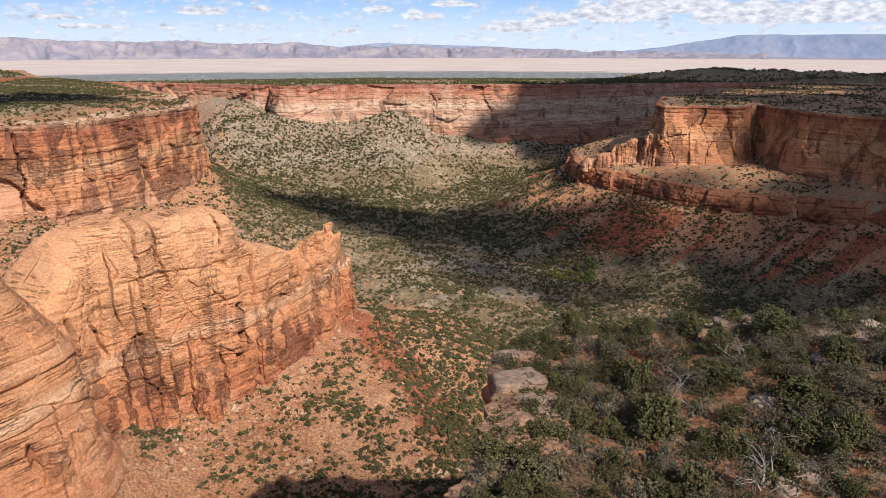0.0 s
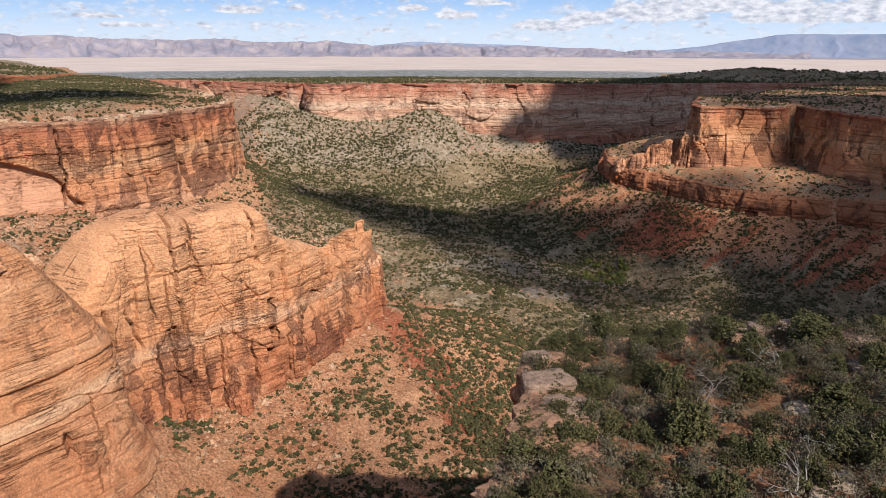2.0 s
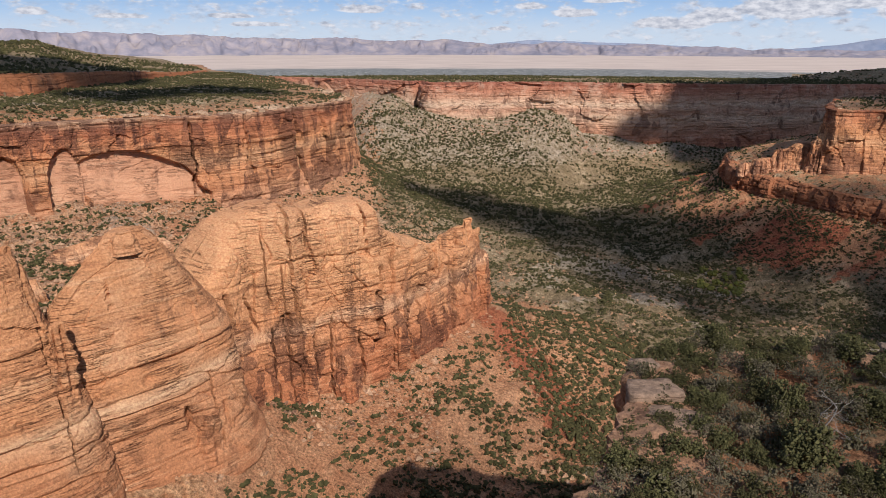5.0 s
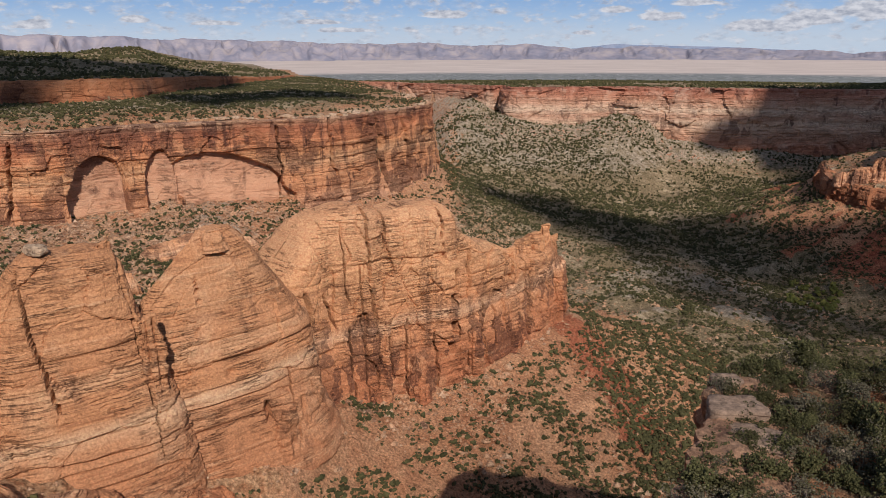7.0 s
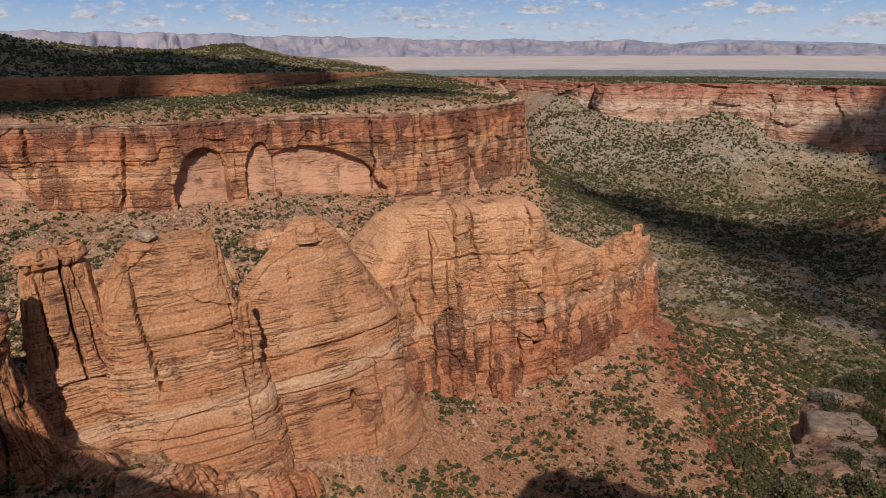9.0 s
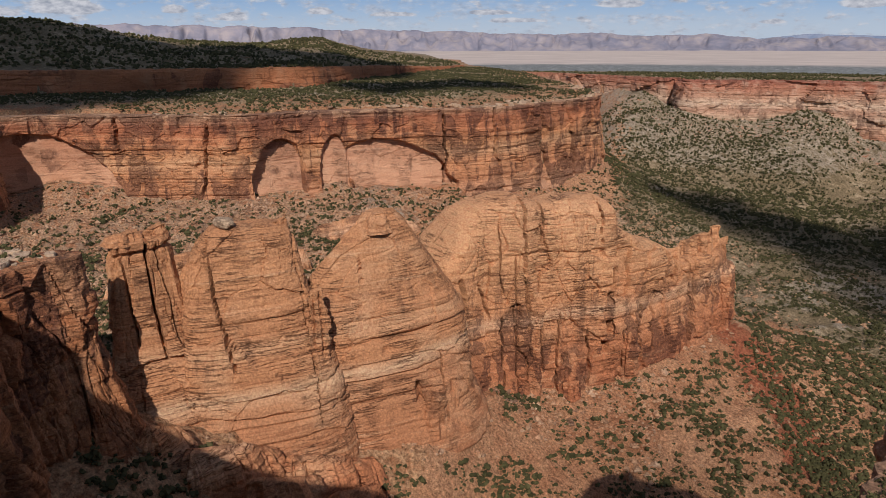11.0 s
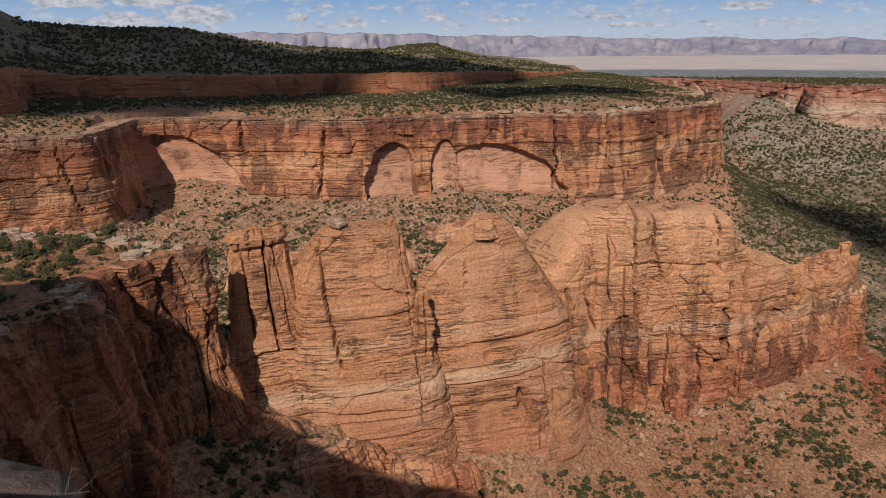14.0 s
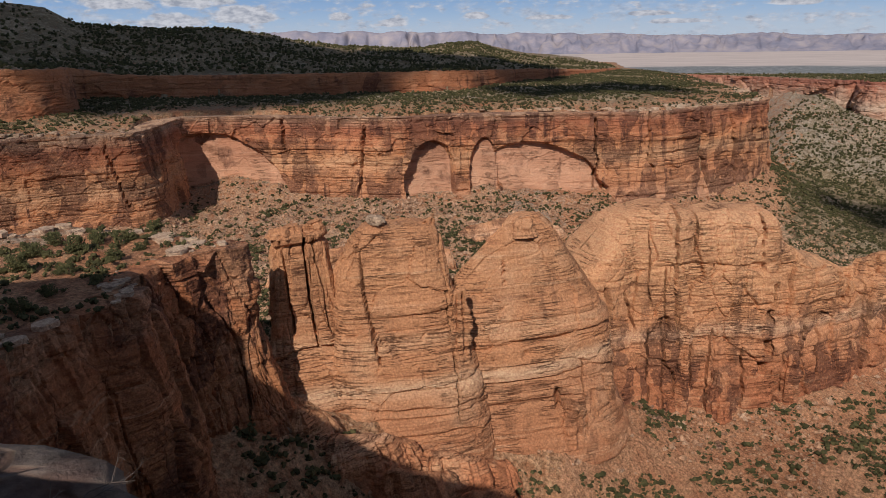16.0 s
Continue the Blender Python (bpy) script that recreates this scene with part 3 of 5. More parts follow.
    tier = np.interp(az, [29.5, 36, 42, 66, 71, 80], [-46, -34, -28, -26, -14, -12])
    sky_az, sky_z = zip(*SKYLINE)
    hill = np.interp(az, sky_az, sky_z)
    t = smooth(sd["tier"], 8, 260)
    h = tier + (hill - tier) * t + (3.5 * n1 + 1.6 * n2) * smooth(sd["tier"], 10, 60)
    h = np.where(sd["tier"] > 300, h - 0.06 * (sd["tier"] - 300), h)
    z = np.where(sd["tier"] > 3, h, z)
    tan = np.where(sd["tier"] > 3, 0.74, tan)
    tan = np.where((sd["far"] > 3) | (sd["lower"] > 3), np.where(sd["far"] > 3, 0.66, 0.45), tan)
    stone = np.where((sd["mesa"] > 3) & (sd["mesa"] < 60), 0.35, stone)
    chinle = np.where((sd["mesa"] > 0) | (sd["lower"] > 0) | (sd["far"] > 0), 0, chinle)
    perch_top = -51 + 1.0 * n2 + 0.45 * n3
    z = np.where(sd["perch"] > 1, np.maximum(perch_top, -51 + 0.9 * n3), z)
    shelf_top = -39.2 + 0.06 * np.clip(x - 22, 0, 115) + np.clip(54 - r, 0, 54) * 0.5 + 0.9 * n2 + 0.35 * n3 - 0.02 * np.clip(r - 87, 0, 87)
    z = np.where(sd["shelf"] > 1, shelf_top, z)
    tan = np.where(sd["shelf"] > 1, 0.46, tan)
    stone = np.where((sd["shelf"] > 1) | (sd["perch"] > 1), 0.25, stone)
    z = np.where(so > 0, -1.7 + 0 * z - 0.5 * smooth(so, 2.5, 0), z)
    # the broad valley beyond the plateau
    out = smooth(r, np.interp(az, [-20, -10], [1950, 1660]), np.interp(az, [-20, -10], [2200, 1830]))
    z = z * (1 - out) + (-88 + 0.5 * n1) * out
    return z, tan, chinle, stone, pale, sd

# ---- ground ----
az = np.r_[np.linspace(-180, -44, 60)[:-1], np.arange(-44, 84, 0.25), np.linspace(84, 180, 45)]
rr = np.r_[0.02, np.geomspace(0.6, 30, 26)[:-1], np.geomspace(30, 700, 340)[:-1], np.geomspace(700, 1300, 110)[:-1], np.geomspace(1300, 4990, 70)]
A, R = np.meshgrid(az, rr)
X, Y = -np.sin(np.radians(A)) * R, np.cos(np.radians(A)) * R
Z, TAN, CHINLE, STONE, PALE, _ = ground_height(X, Y)
me = mesh("ground", np.stack([X, Y, Z], -1).reshape(-1, 3), grid_faces(*A.shape)[:, ::-1], SOIL)
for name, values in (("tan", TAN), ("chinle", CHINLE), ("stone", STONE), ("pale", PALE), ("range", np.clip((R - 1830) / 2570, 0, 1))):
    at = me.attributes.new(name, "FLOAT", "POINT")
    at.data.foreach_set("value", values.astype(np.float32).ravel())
# Beyond the plateau the sheet takes the material with haze in its colours.
me.materials.append(HAZED_DISTANCE)
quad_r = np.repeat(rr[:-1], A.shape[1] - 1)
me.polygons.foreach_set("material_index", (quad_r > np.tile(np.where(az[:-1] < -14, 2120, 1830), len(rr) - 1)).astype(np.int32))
ground = tagged(new("ground", me), "canyon floor, red talus slopes and mesa tops of soil and stone", "ground", kind="structure")

# ---- far mountains ----
def mountains(name, peaks, a0, a1, r0, depth, foot, mat, label, rough, seed):
    """A far range: ridges and flutes running down from an uneven crest given by (bearing, height)."""
    A, R = np.meshgrid(np.arange(a0, a1, 0.1), np.linspace(r0, r0 + depth, 40))
    X, Y = -np.sin(np.radians(A)) * R, np.cos(np.radians(A)) * R
    t = (R - r0) / (depth * 0.8)
    pk = np.interp(A, *zip(*peaks)) + rough * 7 * fbm(A / 1.6, 0 * A, octaves=4, seed=seed)
    spur = np.abs(fbm(A / 1.9 + 0.5 * fbm(A, t * 2, octaves=2, seed=seed + 5), t * 0.7, octaves=4, seed=seed + 1))
    rise = np.clip(t + 0.42 * rough * (0.55 - spur) * smooth(t, 0.0, 0.25) * smooth(t, 1.0, 0.75), 0, 1)
    Z = foot + (pk - foot) * rise ** 1.35 + 2.5 * rough * fbm(A / 0.5, t * 3, octaves=3, seed=seed + 3) * smooth(t, 0.1, 0.4)
    Z = np.where(t > 1, pk - (t - 1) * 120, Z)
    me = mesh(name, np.stack([X, Y, Z], -1).reshape(-1, 3), grid_faces(*A.shape)[:, ::-1], mat)
    at = me.attributes.new("range", "FLOAT", "POINT")
    at.data.foreach_set("value", np.ones(A.size, np.float32))
    return tagged(new(name, me), label, "mountains", kind="structure")


# The ranges get their haze from the colours of their materials.
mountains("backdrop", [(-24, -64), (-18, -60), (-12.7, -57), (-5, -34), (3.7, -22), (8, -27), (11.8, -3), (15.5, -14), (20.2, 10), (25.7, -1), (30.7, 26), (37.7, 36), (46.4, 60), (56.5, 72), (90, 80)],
          -24, 90, 4150, 600, -92, HAZED_DISTANCE, "hazy violet-grey mountain range beyond the valley", 1.0, 31)
mountains("backdrop", [(-60, 36), (-30.7, 44), (-24, 44), (-21.7, 42), (-20.6, 22), (-19, 6), (-16.4, -34), (-13, -60), (-10, -90)], -60, -10, 4790, 130, -92, HAZED_BLUE_DISTANCE, "flat-topped blue mountain in haze beyond the valley", 0.25, 41)
mountains("backdrop", [(-12, -88), (-9, -52), (-4, -28), (2, -14), (5, -6), (8, -30), (10, -60), (12, -90)], -12, 12, 4800, 120, -92, HAZED_BLUE_DISTANCE, "faint blue ridge far behind the range", 0.2, 47)


# ---- cliffs ----
def rock_relief(s, z, seed, cell, joint, bed, block, waver=1.0):
    """How far a cliff face stands proud: columns between joints at two sizes, beds, blocks and roughness."""
    total = 0.0
    wander = waver * fbm(s / 30, z / 25, octaves=3, seed=seed + 1)
    for size, amp, sd in ((cell, joint, seed), (cell * 0.37, joint * 0.42, seed + 60)):
        u = s / size + 0.16 * wander + 0.5 * vnoise(s / (size * 1.9), 0 * s, seed=sd + 2)
        i, f = np.floor(u), u - np.floor(u)
        column = hash3(i, 0 * i, 0 * i, sd) - 0.5
        near, other = np.minimum(f, 1 - f), np.where(f < 0.5, i, i + 1)
        open_ = hash3(other, 0 * i + 5, 0 * i, sd)
        reach = smooth(vnoise(other * 3.1, z / 22, seed=sd + 4), -0.4, 0.1)
        crack = np.exp(-(near * size / (0.3 + 0.45 * open_)) ** 2) * open_ * reach
        k = np.floor(z / (size * 0.9) + 3 * hash3(i, 0 * i, 0 * i, sd + 10))
        total = total + amp * (column * 1.3 - 2.4 * crack) + block * amp / joint * (hash3(i, k, 0 * i, sd + 11) - 0.5) * 1.4
    zz = z + 2.5 * fbm(s / 60, z / 40, octaves=2, seed=seed + 6)
    thin = vnoise(s / 40, zz / 1.3, seed=seed + 9)
    beds = vnoise(0 * s, zz / 9, seed=seed + 7) * 0.6 + vnoise(s / 70, zz / 3.2, seed=seed + 8) * 0.5 - 0.55 * np.exp(-(thin / 0.16) ** 2) * smooth(vnoise(s / 25, zz / 6, seed=seed + 14), -0.2, 0.4)
    rough = fbm(s / 4, z / 4, octaves=4, seed=seed + 12, gain=0.62) - 1.2 * np.abs(fbm(s / 9, z / 12, octaves=4, seed=seed + 15)) ** 0.7
    return total + bed * beds + 0.5 * rough + 1.3 * fbm(s / 25, z / 30, octaves=2, seed=seed + 13)


def slabs(s, z, wide, high, seed):
    """Spalled slabs: a patchwork of tilted flat faces with sharp edges, and how near the next face is."""
    u, v = s / wide, z / high
    ui, vi = np.floor(u), np.floor(v)
    near, second, off = np.full(u.shape, 9.0), np.full(u.shape, 9.0), np.zeros(u.shape)
    for du in (-1, 0, 1):
        for dv in (-1, 0, 1):
            i, j = ui + du, vi + dv
            k = 0 * i
            pu, pv = u - i - hash3(i, j, k, seed), v - j - hash3(i, j, k + 1, seed)
            d = np.maximum(np.abs(pu), np.abs(pv)) + 0.35 * (np.abs(pu) + np.abs(pv))
            face = hash3(i, j, k + 2, seed) - 0.5 + 0.7 * pu * (hash3(i, j, k + 3, seed) - 0.5) + 0.7 * pv * (hash3(i, j, k + 4, seed) - 0.5)
            hit = d < near
            second = np.where(hit, near, np.minimum(second, d))
            off, near = np.where(hit, face, off), np.where(hit, d, near)
    return off, second - near


def strata(s, z, thick, amp, seed):
    """Beds of uneven thickness that stand proud or weather back, with notches between them."""
    zz = z + 2.2 * fbm(s / 80, z / 70, octaves=2, seed=seed + 6) + 0.25 * fbm(s / 9, z / 9, octaves=2, seed=seed + 5)
    total = 0.0
    for th, a, sd in ((thick, 1.0, seed), (thick * 0.37, 0.28, seed + 3)):
        u = zz / th + 0.9 * vnoise(0 * zz, zz / (th * 2.3), seed=sd + 1)
        i = np.floor(u)
        f = u - i
        proud = hash3(i, 0 * i, 0 * i, sd)
        fade = smooth(vnoise(s / (6 * th) + 9 * proud, 1.7 * i, seed=sd + 2), -0.6, 0.2)
        notch = np.exp(-(np.minimum(f, 1 - f) * th / 0.34) ** 2) * hash3(i + (f > 0.5), 0 * i + 7, 0 * i, sd)
        total = total + amp * a * fade * ((proud - 0.5) * 1.3 + 1.2 * f * (1 - f) - 0.9 * notch)
    return total


def bedded_relief(s, z, seed, bed, thick, slab, wide, high, rough=0.25):
    """Bedded, slabby sandstone: strata, two sizes of spalled faces, open joints between them, and roughness."""
    big, edge = slabs(s + 3 * fbm(s / 20, z / 20, octaves=2, seed=seed), z + 1.5 * fbm(s / 14, z / 14, octaves=2, seed=seed + 1), wide, high, seed)
    small, rim = slabs(s + 1.2 * fbm(s / 7, z / 7, octaves=2, seed=seed + 2), z, wide * 0.37, high * 0.42, seed + 31)
    gate = smooth(vnoise(s / 30, z / 24, seed=seed + 8), -0.3, 0.5)
    total = slab * (1.5 * big - 0.5 * np.exp(-(edge * wide / 0.5) ** 2)) + 0.6 * slab * gate * (small - 0.4 * np.exp(-(rim * wide / 1.2) ** 2))
    grain = fbm(s / 4, z / 3, octaves=4, seed=seed + 12, gain=0.6)
    return total + strata(s, z, thick, bed, seed + 40) + rough * grain + 1.0 * fbm(s / 28, z / 34, octaves=2, seed=seed + 13)


def clefts(az, z, facing, lines):
    """Deep cracks that run down a face: (bearing at the top, bearing at the foot, top, foot, depth, half width in degrees)."""
    total = 0.0
    for a0, a1, z0, z1, depth, wide in lines:
        t = np.clip((z0 - z) / (z0 - z1), 0, 1)
        a = a0 + (a1 - a0) * t + 0.16 * fbm(z / 9, 0 * z + a0, octaves=4, seed=91)
        cut = 0.5 * wide * (0.6 + 0.8 * np.abs(fbm(z / 14, 0 * z + 3 * a0, octaves=2, seed=93)))
        total = total + 2.6 * depth * np.exp(-((az - a) / cut) ** 4) * smooth(z, z1 - 3, z1 + 3) * smooth(z, z0 + 3, z0 - 3) * facing
    return total


def cliff(name, rim, top, foot, lean, seed, mat, cell=9.0, joint=1.2, bed=0.9, block=0.7, step=1.0, dz=1.0, arches=(), ledge=0.0, cracks=(), slabby=None, deep=0.0):
    """A cliff face along a rim, open country on its right-hand side as the rim runs, with a lip that joins the top."""
    line, s = spline(np.hstack([plan(rim), np.array([[top(a), foot(a)] for a, _ in rim])]), step)
    tan_ = np.gradient(line[:, :2], axis=0)
    tan_ /= np.hypot(*tan_.T)[:, None] + 1e-9
    out = np.stack([tan_[:, 1], -tan_[:, 0]], 1) * SIDE
    rows = max(8, int(np.max(line[:, 2] - line[:, 3]) / dz))
    v = np.linspace(0, 1, rows)[:, None]
    zt, zb = line[:, 2][None], line[:, 3][None] - 8
    S, Zg = np.broadcast_to(s[None], (rows, len(s))), zb + (zt - zb) * v
    zrel = Zg - zt
    off = lean * (1 - v) + (bedded_relief(S + 977 * seed, Zg, seed, *slabby) if slabby else rock_relief(S + 977 * seed, Zg, seed, cell, joint, bed, block))
    off = off + ledge * smooth(-zrel, 3.0, 0.5) - (1.0 - smooth(-zrel, 0, 2.5)) * 0.8
    bear = np.degrees(np.arctan2(-line[:, 0], line[:, 1]))[None]
    hollow = np.zeros_like(off)
    front = smooth(-(out * line[:, :2]).sum(1) / np.hypot(*line[:, :2].T), 0.25, 0.55)[None]
    for a0, w0, z0, h0, left, right, skew in arches:
        dx = (bear - a0) / w0 + skew * (Zg - z0) / h0 + 0.08 * fbm(S / 14, Zg / 14, octaves=2, seed=seed + 77)
        inside = 1 - np.sqrt(np.clip(dx, -1.5, 1.5) ** 2 + np.clip((Zg - z0) / h0, 0, 3) ** 2)
        depth = right + (left - right) * smooth(dx, -0.9, 0.9)
        back = 4.0 * (1 - v) + 0.8 * slabs(S, Zg, 16, 12, seed + 78)[0] + 0.4 * fbm(S / 12, Zg / 8, octaves=4, seed=seed + 78) - depth * (0.8 + 0.2 * np.clip(inside, 0, 1))
        k = smooth(inside, 0.0, 0.05) * front
        off = off * (1 - k) + back * k
        hollow = np.maximum(hollow, k)
    off = off - clefts(bear, Zg, 1.0, cracks)
    x = line[:, 0][None] + out[:, 0][None] * off
    y = line[:, 1][None] + out[:, 1][None] * off
    body = np.stack([x, y, Zg], -1)
    lips = []
    for back, rise in ((1.2, 0.25), (4.0, 0.5), (9.0 + deep, -0.4), (14.0 + deep, -4.0)):
        jag = 0.6 * fbm(s / 4, 0 * s + back, octaves=3, seed=seed + 40)
        lips.append(np.stack([x[-1] - out[:, 0] * back, y[-1] - out[:, 1] * back, Zg[-1] + rise + jag * (back < 9)], -1))
    allv = np.concatenate([body, np.array(lips)], 0)
    f = grid_faces(allv.shape[0], allv.shape[1])
    me = mesh(name, allv.reshape(-1, 3), f if SIDE > 0 else f[:, ::-1], mat, sharp=True)
    if arches:
        me.materials.append(ALCOVE_ROCK)
        bare = np.zeros(allv.shape[:2], bool)
        bare[:rows] = hollow > 0.6
        me.polygons.foreach_set("material_index", bare.ravel()[f].all(1).astype(np.int32))
    return me


SIDE = -1  # rims given from right to left as seen from the overlook: open country lies on the other hand
ARCHES = [(35.3, 4.1, -98, 23, 2.5, 9.0, -0.3), (44.5, 2.0, -97, 26, 11.0, 4.0, 0.05), (40.0, 1.15, -94, 23, 5.5, 0.8, 0.0), (60.6, 4.9, -99, 36, 15.0, 5.0, -0.3)]
me = cliff("cliff", MESA_RIM, lambda a: float(np.interp(a, [13, 19.7, 26, 52, 66, 90], [-56, -54, -55, -53, -51, -50])), lambda a: float(base_of("mesa", a)), 7.0, 1, MESA_ROCK, slabby=(1.5, 5.0, 1.5, 15, 11, 0.3), deep=9.0, step=1.05, dz=0.8, arches=ARCHES, ledge=1.6,
           cracks=[(23.4, 23.0, -54, -120, 7, 0.22), (21.3, 21.0, -54, -118, 5, 0.2), (27.2, 27.0, -54, -100, 4, 0.15), (31.2, 31.0, -60, -120, 3, 0.15), (49.5, 50.0, -60, -108, 3, 0.2), (56, 55.5, -56, -80, 3, 0.2), (68.8, 67.6, -56, -96, 1.2, 0.15)])
mesa = tagged(new("mesa_cliff", me), "tall red-orange sandstone mesa cliff with arched alcoves and dark streaks", "cliff")
me = cliff("cliff", TIER_RIM, lambda a: float(np.interp(a, [29.5, 36, 42, 66, 71, 80], [-46, -34, -28, -26, -14, -12])), lambda a: float(np.interp(a, [29.5, 42, 66, 71], [-50, -52, -51, -48])), 5.0, 2, RED_ROCK, slabby=(0.9, 5.5, 0.9, 30, 12, 0.3), step=1.6, dz=0.8)
tagged(new("upper_cliff", me), "smooth red sandstone cliff band above the mesa bench", "cliff")
SIDE = 1
far_d = dict(FAR_RIM)
me = cliff("cliff", FAR_RIM, lambda a: -65.0 - 0.026 * min(600.0, max(0.0, far_d[a] - 1150)), lambda a: -156.0, 12.0, 3, FAR_ROCK, slabby=(2.0, 7.5, 4.0, 42, 24, 0.8), step=2.0, dz=1.4)
tagged(new("far_canyon_wall", me), "banded pink and buff sandstone wall across the canyon", "cliff")
me = cliff("cliff", BUTTE_RIM, lambda a: -60.0, lambda a: -117.0, 8.0, 4, MESA_ROCK, slabby=(1.2, 6.0, 3.2, 17, 42, 0.4), step=1.0, dz=0.9, ledge=1.8)
tagged(new("butte_cliff", me), "orange sandstone butte cliff with a pale cap ledge", "cliff")
me = cliff("cliff", LOWER_RIM, lambda a: -124.0, lambda a: -142.0, 4.0, 5, RED_ROCK, slabby=(1.2, 4.0, 3.4, 13, 14, 0.5), step=1.0, dz=0.8)
tagged(new("lower_cliff", me), "low broken red cliff band below the butte", "cliff")
SIDE = -1
me = cliff("cliff", SHELF_RIM, lambda a: -38.9, lambda a: -86.0, 3.0, 6, NEAR_ROCK, cell=4, joint=0.8, bed=0.5, block=0.5, step=0.55, dz=0.6, ledge=0.8)
tagged(new("shelf_cliff", me), "weathered brown sandstone edge of the wooded shelf", "cliff")
me = cliff("cliff", PERCH_RIM, lambda a: -51.0, lambda a: -120.0, 15.0, 7, NEAR_ROCK, slabby=(0.8, 4.5, 3.0, 8, 34, 0.35), step=0.5, dz=0.5, ledge=0.8)
tagged(new("perch_cliff", me), "shaded red sandstone cliff below a bushy ledge", "cliff")


# the overlook's own wall, under and beside the viewpoint
line, s = spline(np.vstack([OVERLOOK[-2:], OVERLOOK[:15]]), 0.6)
tan_ = np.gradient(line, axis=0)
tan_ /= np.hypot(*tan_.T)[:, None]
out = np.stack([tan_[:, 1], -tan_[:, 0]], 1)
zz = np.linspace(-110, -1.9, 110)[:, None]
off = 5 * (-1.9 - zz) / 108 + 0.6 * rock_relief(np.broadcast_to(s[None], (110, len(s))), zz + 0 * s[None], 8, 6, 1.2, 0.7, 0.6) - 0.5
off = off * smooth(-zz, 1.5, 9)
V = np.stack([line[:, 0] + out[:, 0] * off, line[:, 1] + out[:, 1] * off, zz + 0 * off], -1)
tagged(new("overlook_cliff", mesh("cliff", V.reshape(-1, 3), grid_faces(*V.shape[:2]), NEAR_ROCK)), "red sandstone wall below the viewpoint", "cliff")


# ---- free-standing rock bodies ----
def monolith(name, spine, foot, p, q, seed, mat, flare=0.12, cell=7.0, joint=1.0, bed=0.5, block=0.5, step=0.8, dz=0.8, round_=0.9, cracks=(), ledges=(), calm=None, slabby=None):
    """A rock body along a spine of (bearing, distance, top, half width): walls that draw in to a crest."""
    data = np.hstack([plan([a[:2] for a in spine]), np.array([a[2:] for a in spine], float)])
    line, s = spline(data, step)
    t = np.gradient(line[:, :2], axis=0)
    t /= np.hypot(*t.T)[:, None]
    nrm = np.stack([-t[:, 1], t[:, 0]], 1)
    w = line[:, 3]
    cap = np.linspace(0, np.pi, max(9, int(np.pi * w[-1] / step)))[1:-1]
    e1 = -np.cos(cap)[:, None] * nrm[-1] * -1 + np.sin(cap)[:, None] * t[-1]
    cap0 = np.linspace(0, np.pi, max(9, int(np.pi * w[0] / step)))[1:-1]
    e0 = -np.cos(cap0)[:, None] * nrm[0] - np.sin(cap0)[:, None] * t[0]
    core = np.vstack([line[:, :2], np.repeat(line[-1:, :2], len(cap), 0), line[::-1, :2], np.repeat(line[:1, :2], len(cap0), 0)])
    arm = np.vstack([nrm * w[:, None], e1 * w[-1], -(nrm * w[:, None])[::-1], e0 * w[0]])
    topz = np.r_[line[:, 2], np.repeat(line[-1, 2], len(cap)), line[::-1, 2], np.repeat(line[0, 2], len(cap0))]
    outd = arm / np.hypot(*arm.T)[:, None]
    ring = core + arm
    seg = np.hypot(*(np.roll(ring, -1, 0) - ring).T)
    S = np.r_[0, np.cumsum(seg)[:-1]] + 613 * seed
    zf = foot if np.isscalar(foot) else np.interp(np.r_[s, np.repeat(s[-1], len(cap)), s[::-1], np.repeat(s[0], len(cap0))] / s[-1], np.linspace(0, 1, len(foot)), foot)
    rows = int((np.max(topz) - np.min(zf)) / dz) + 12
    v = np.linspace(0, 1, rows) ** 0.9
    v = np.r_[v[v < 0.92], np.linspace(0.92, 1, 14)][:, None]
    Zg = zf + (topz - zf) * v
    prof = np.clip(1 - v ** p, 0, 1) ** (1 / q) * (1 + flare * (1 - v) ** 2)
    rel = (bedded_relief(S[None] + 0 * v, Zg, seed, *slabby) if slabby else rock_relief(S[None] + 0 * v, Zg, seed, cell, joint, bed, block)) * np.clip(smooth(v, 1.0, round_), 0.12, 1)
    if calm:
        rel = rel * (calm[2] + (1 - calm[2]) * smooth(-Zg, -calm[0], -calm[1]))
    for z0, deep in ledges:
        up = Zg - z0 - 2.2 * fbm(S[None] / 26 + 0 * v, 0 * Zg + z0, octaves=3, seed=seed + 21)
        rel = rel + deep * (0.7 * smooth(up, 0, 0.4) * np.exp(-np.clip(up, 0, None) / 5) - 1.2 * np.exp(-((up + 0.7) / 0.7) ** 2))
    mid = ring / np.hypot(*ring.T)[:, None]
    facing = smooth(-(mid * outd).sum(1), -0.1, 0.3)
    rel = rel - clefts(np.degrees(np.arctan2(-ring[:, 0], ring[:, 1]))[None], Zg, facing, cracks)
    px = core[:, 0] + arm[:, 0] * prof + outd[:, 0] * rel
    py = core[:, 1] + arm[:, 1] * prof + outd[:, 1] * rel
    Zg = Zg + 0.7 * fbm(px / 5, py / 5, octaves=3, seed=seed + 50) * smooth(v, 0.8, 1.0)
    V = np.stack([px, py, Zg + 0 * px], -1)
    return mesh(name, V.reshape(-1, 3), grid_faces(*V.shape[:2], closed=True)[:, ::-1], mat, sharp=True)


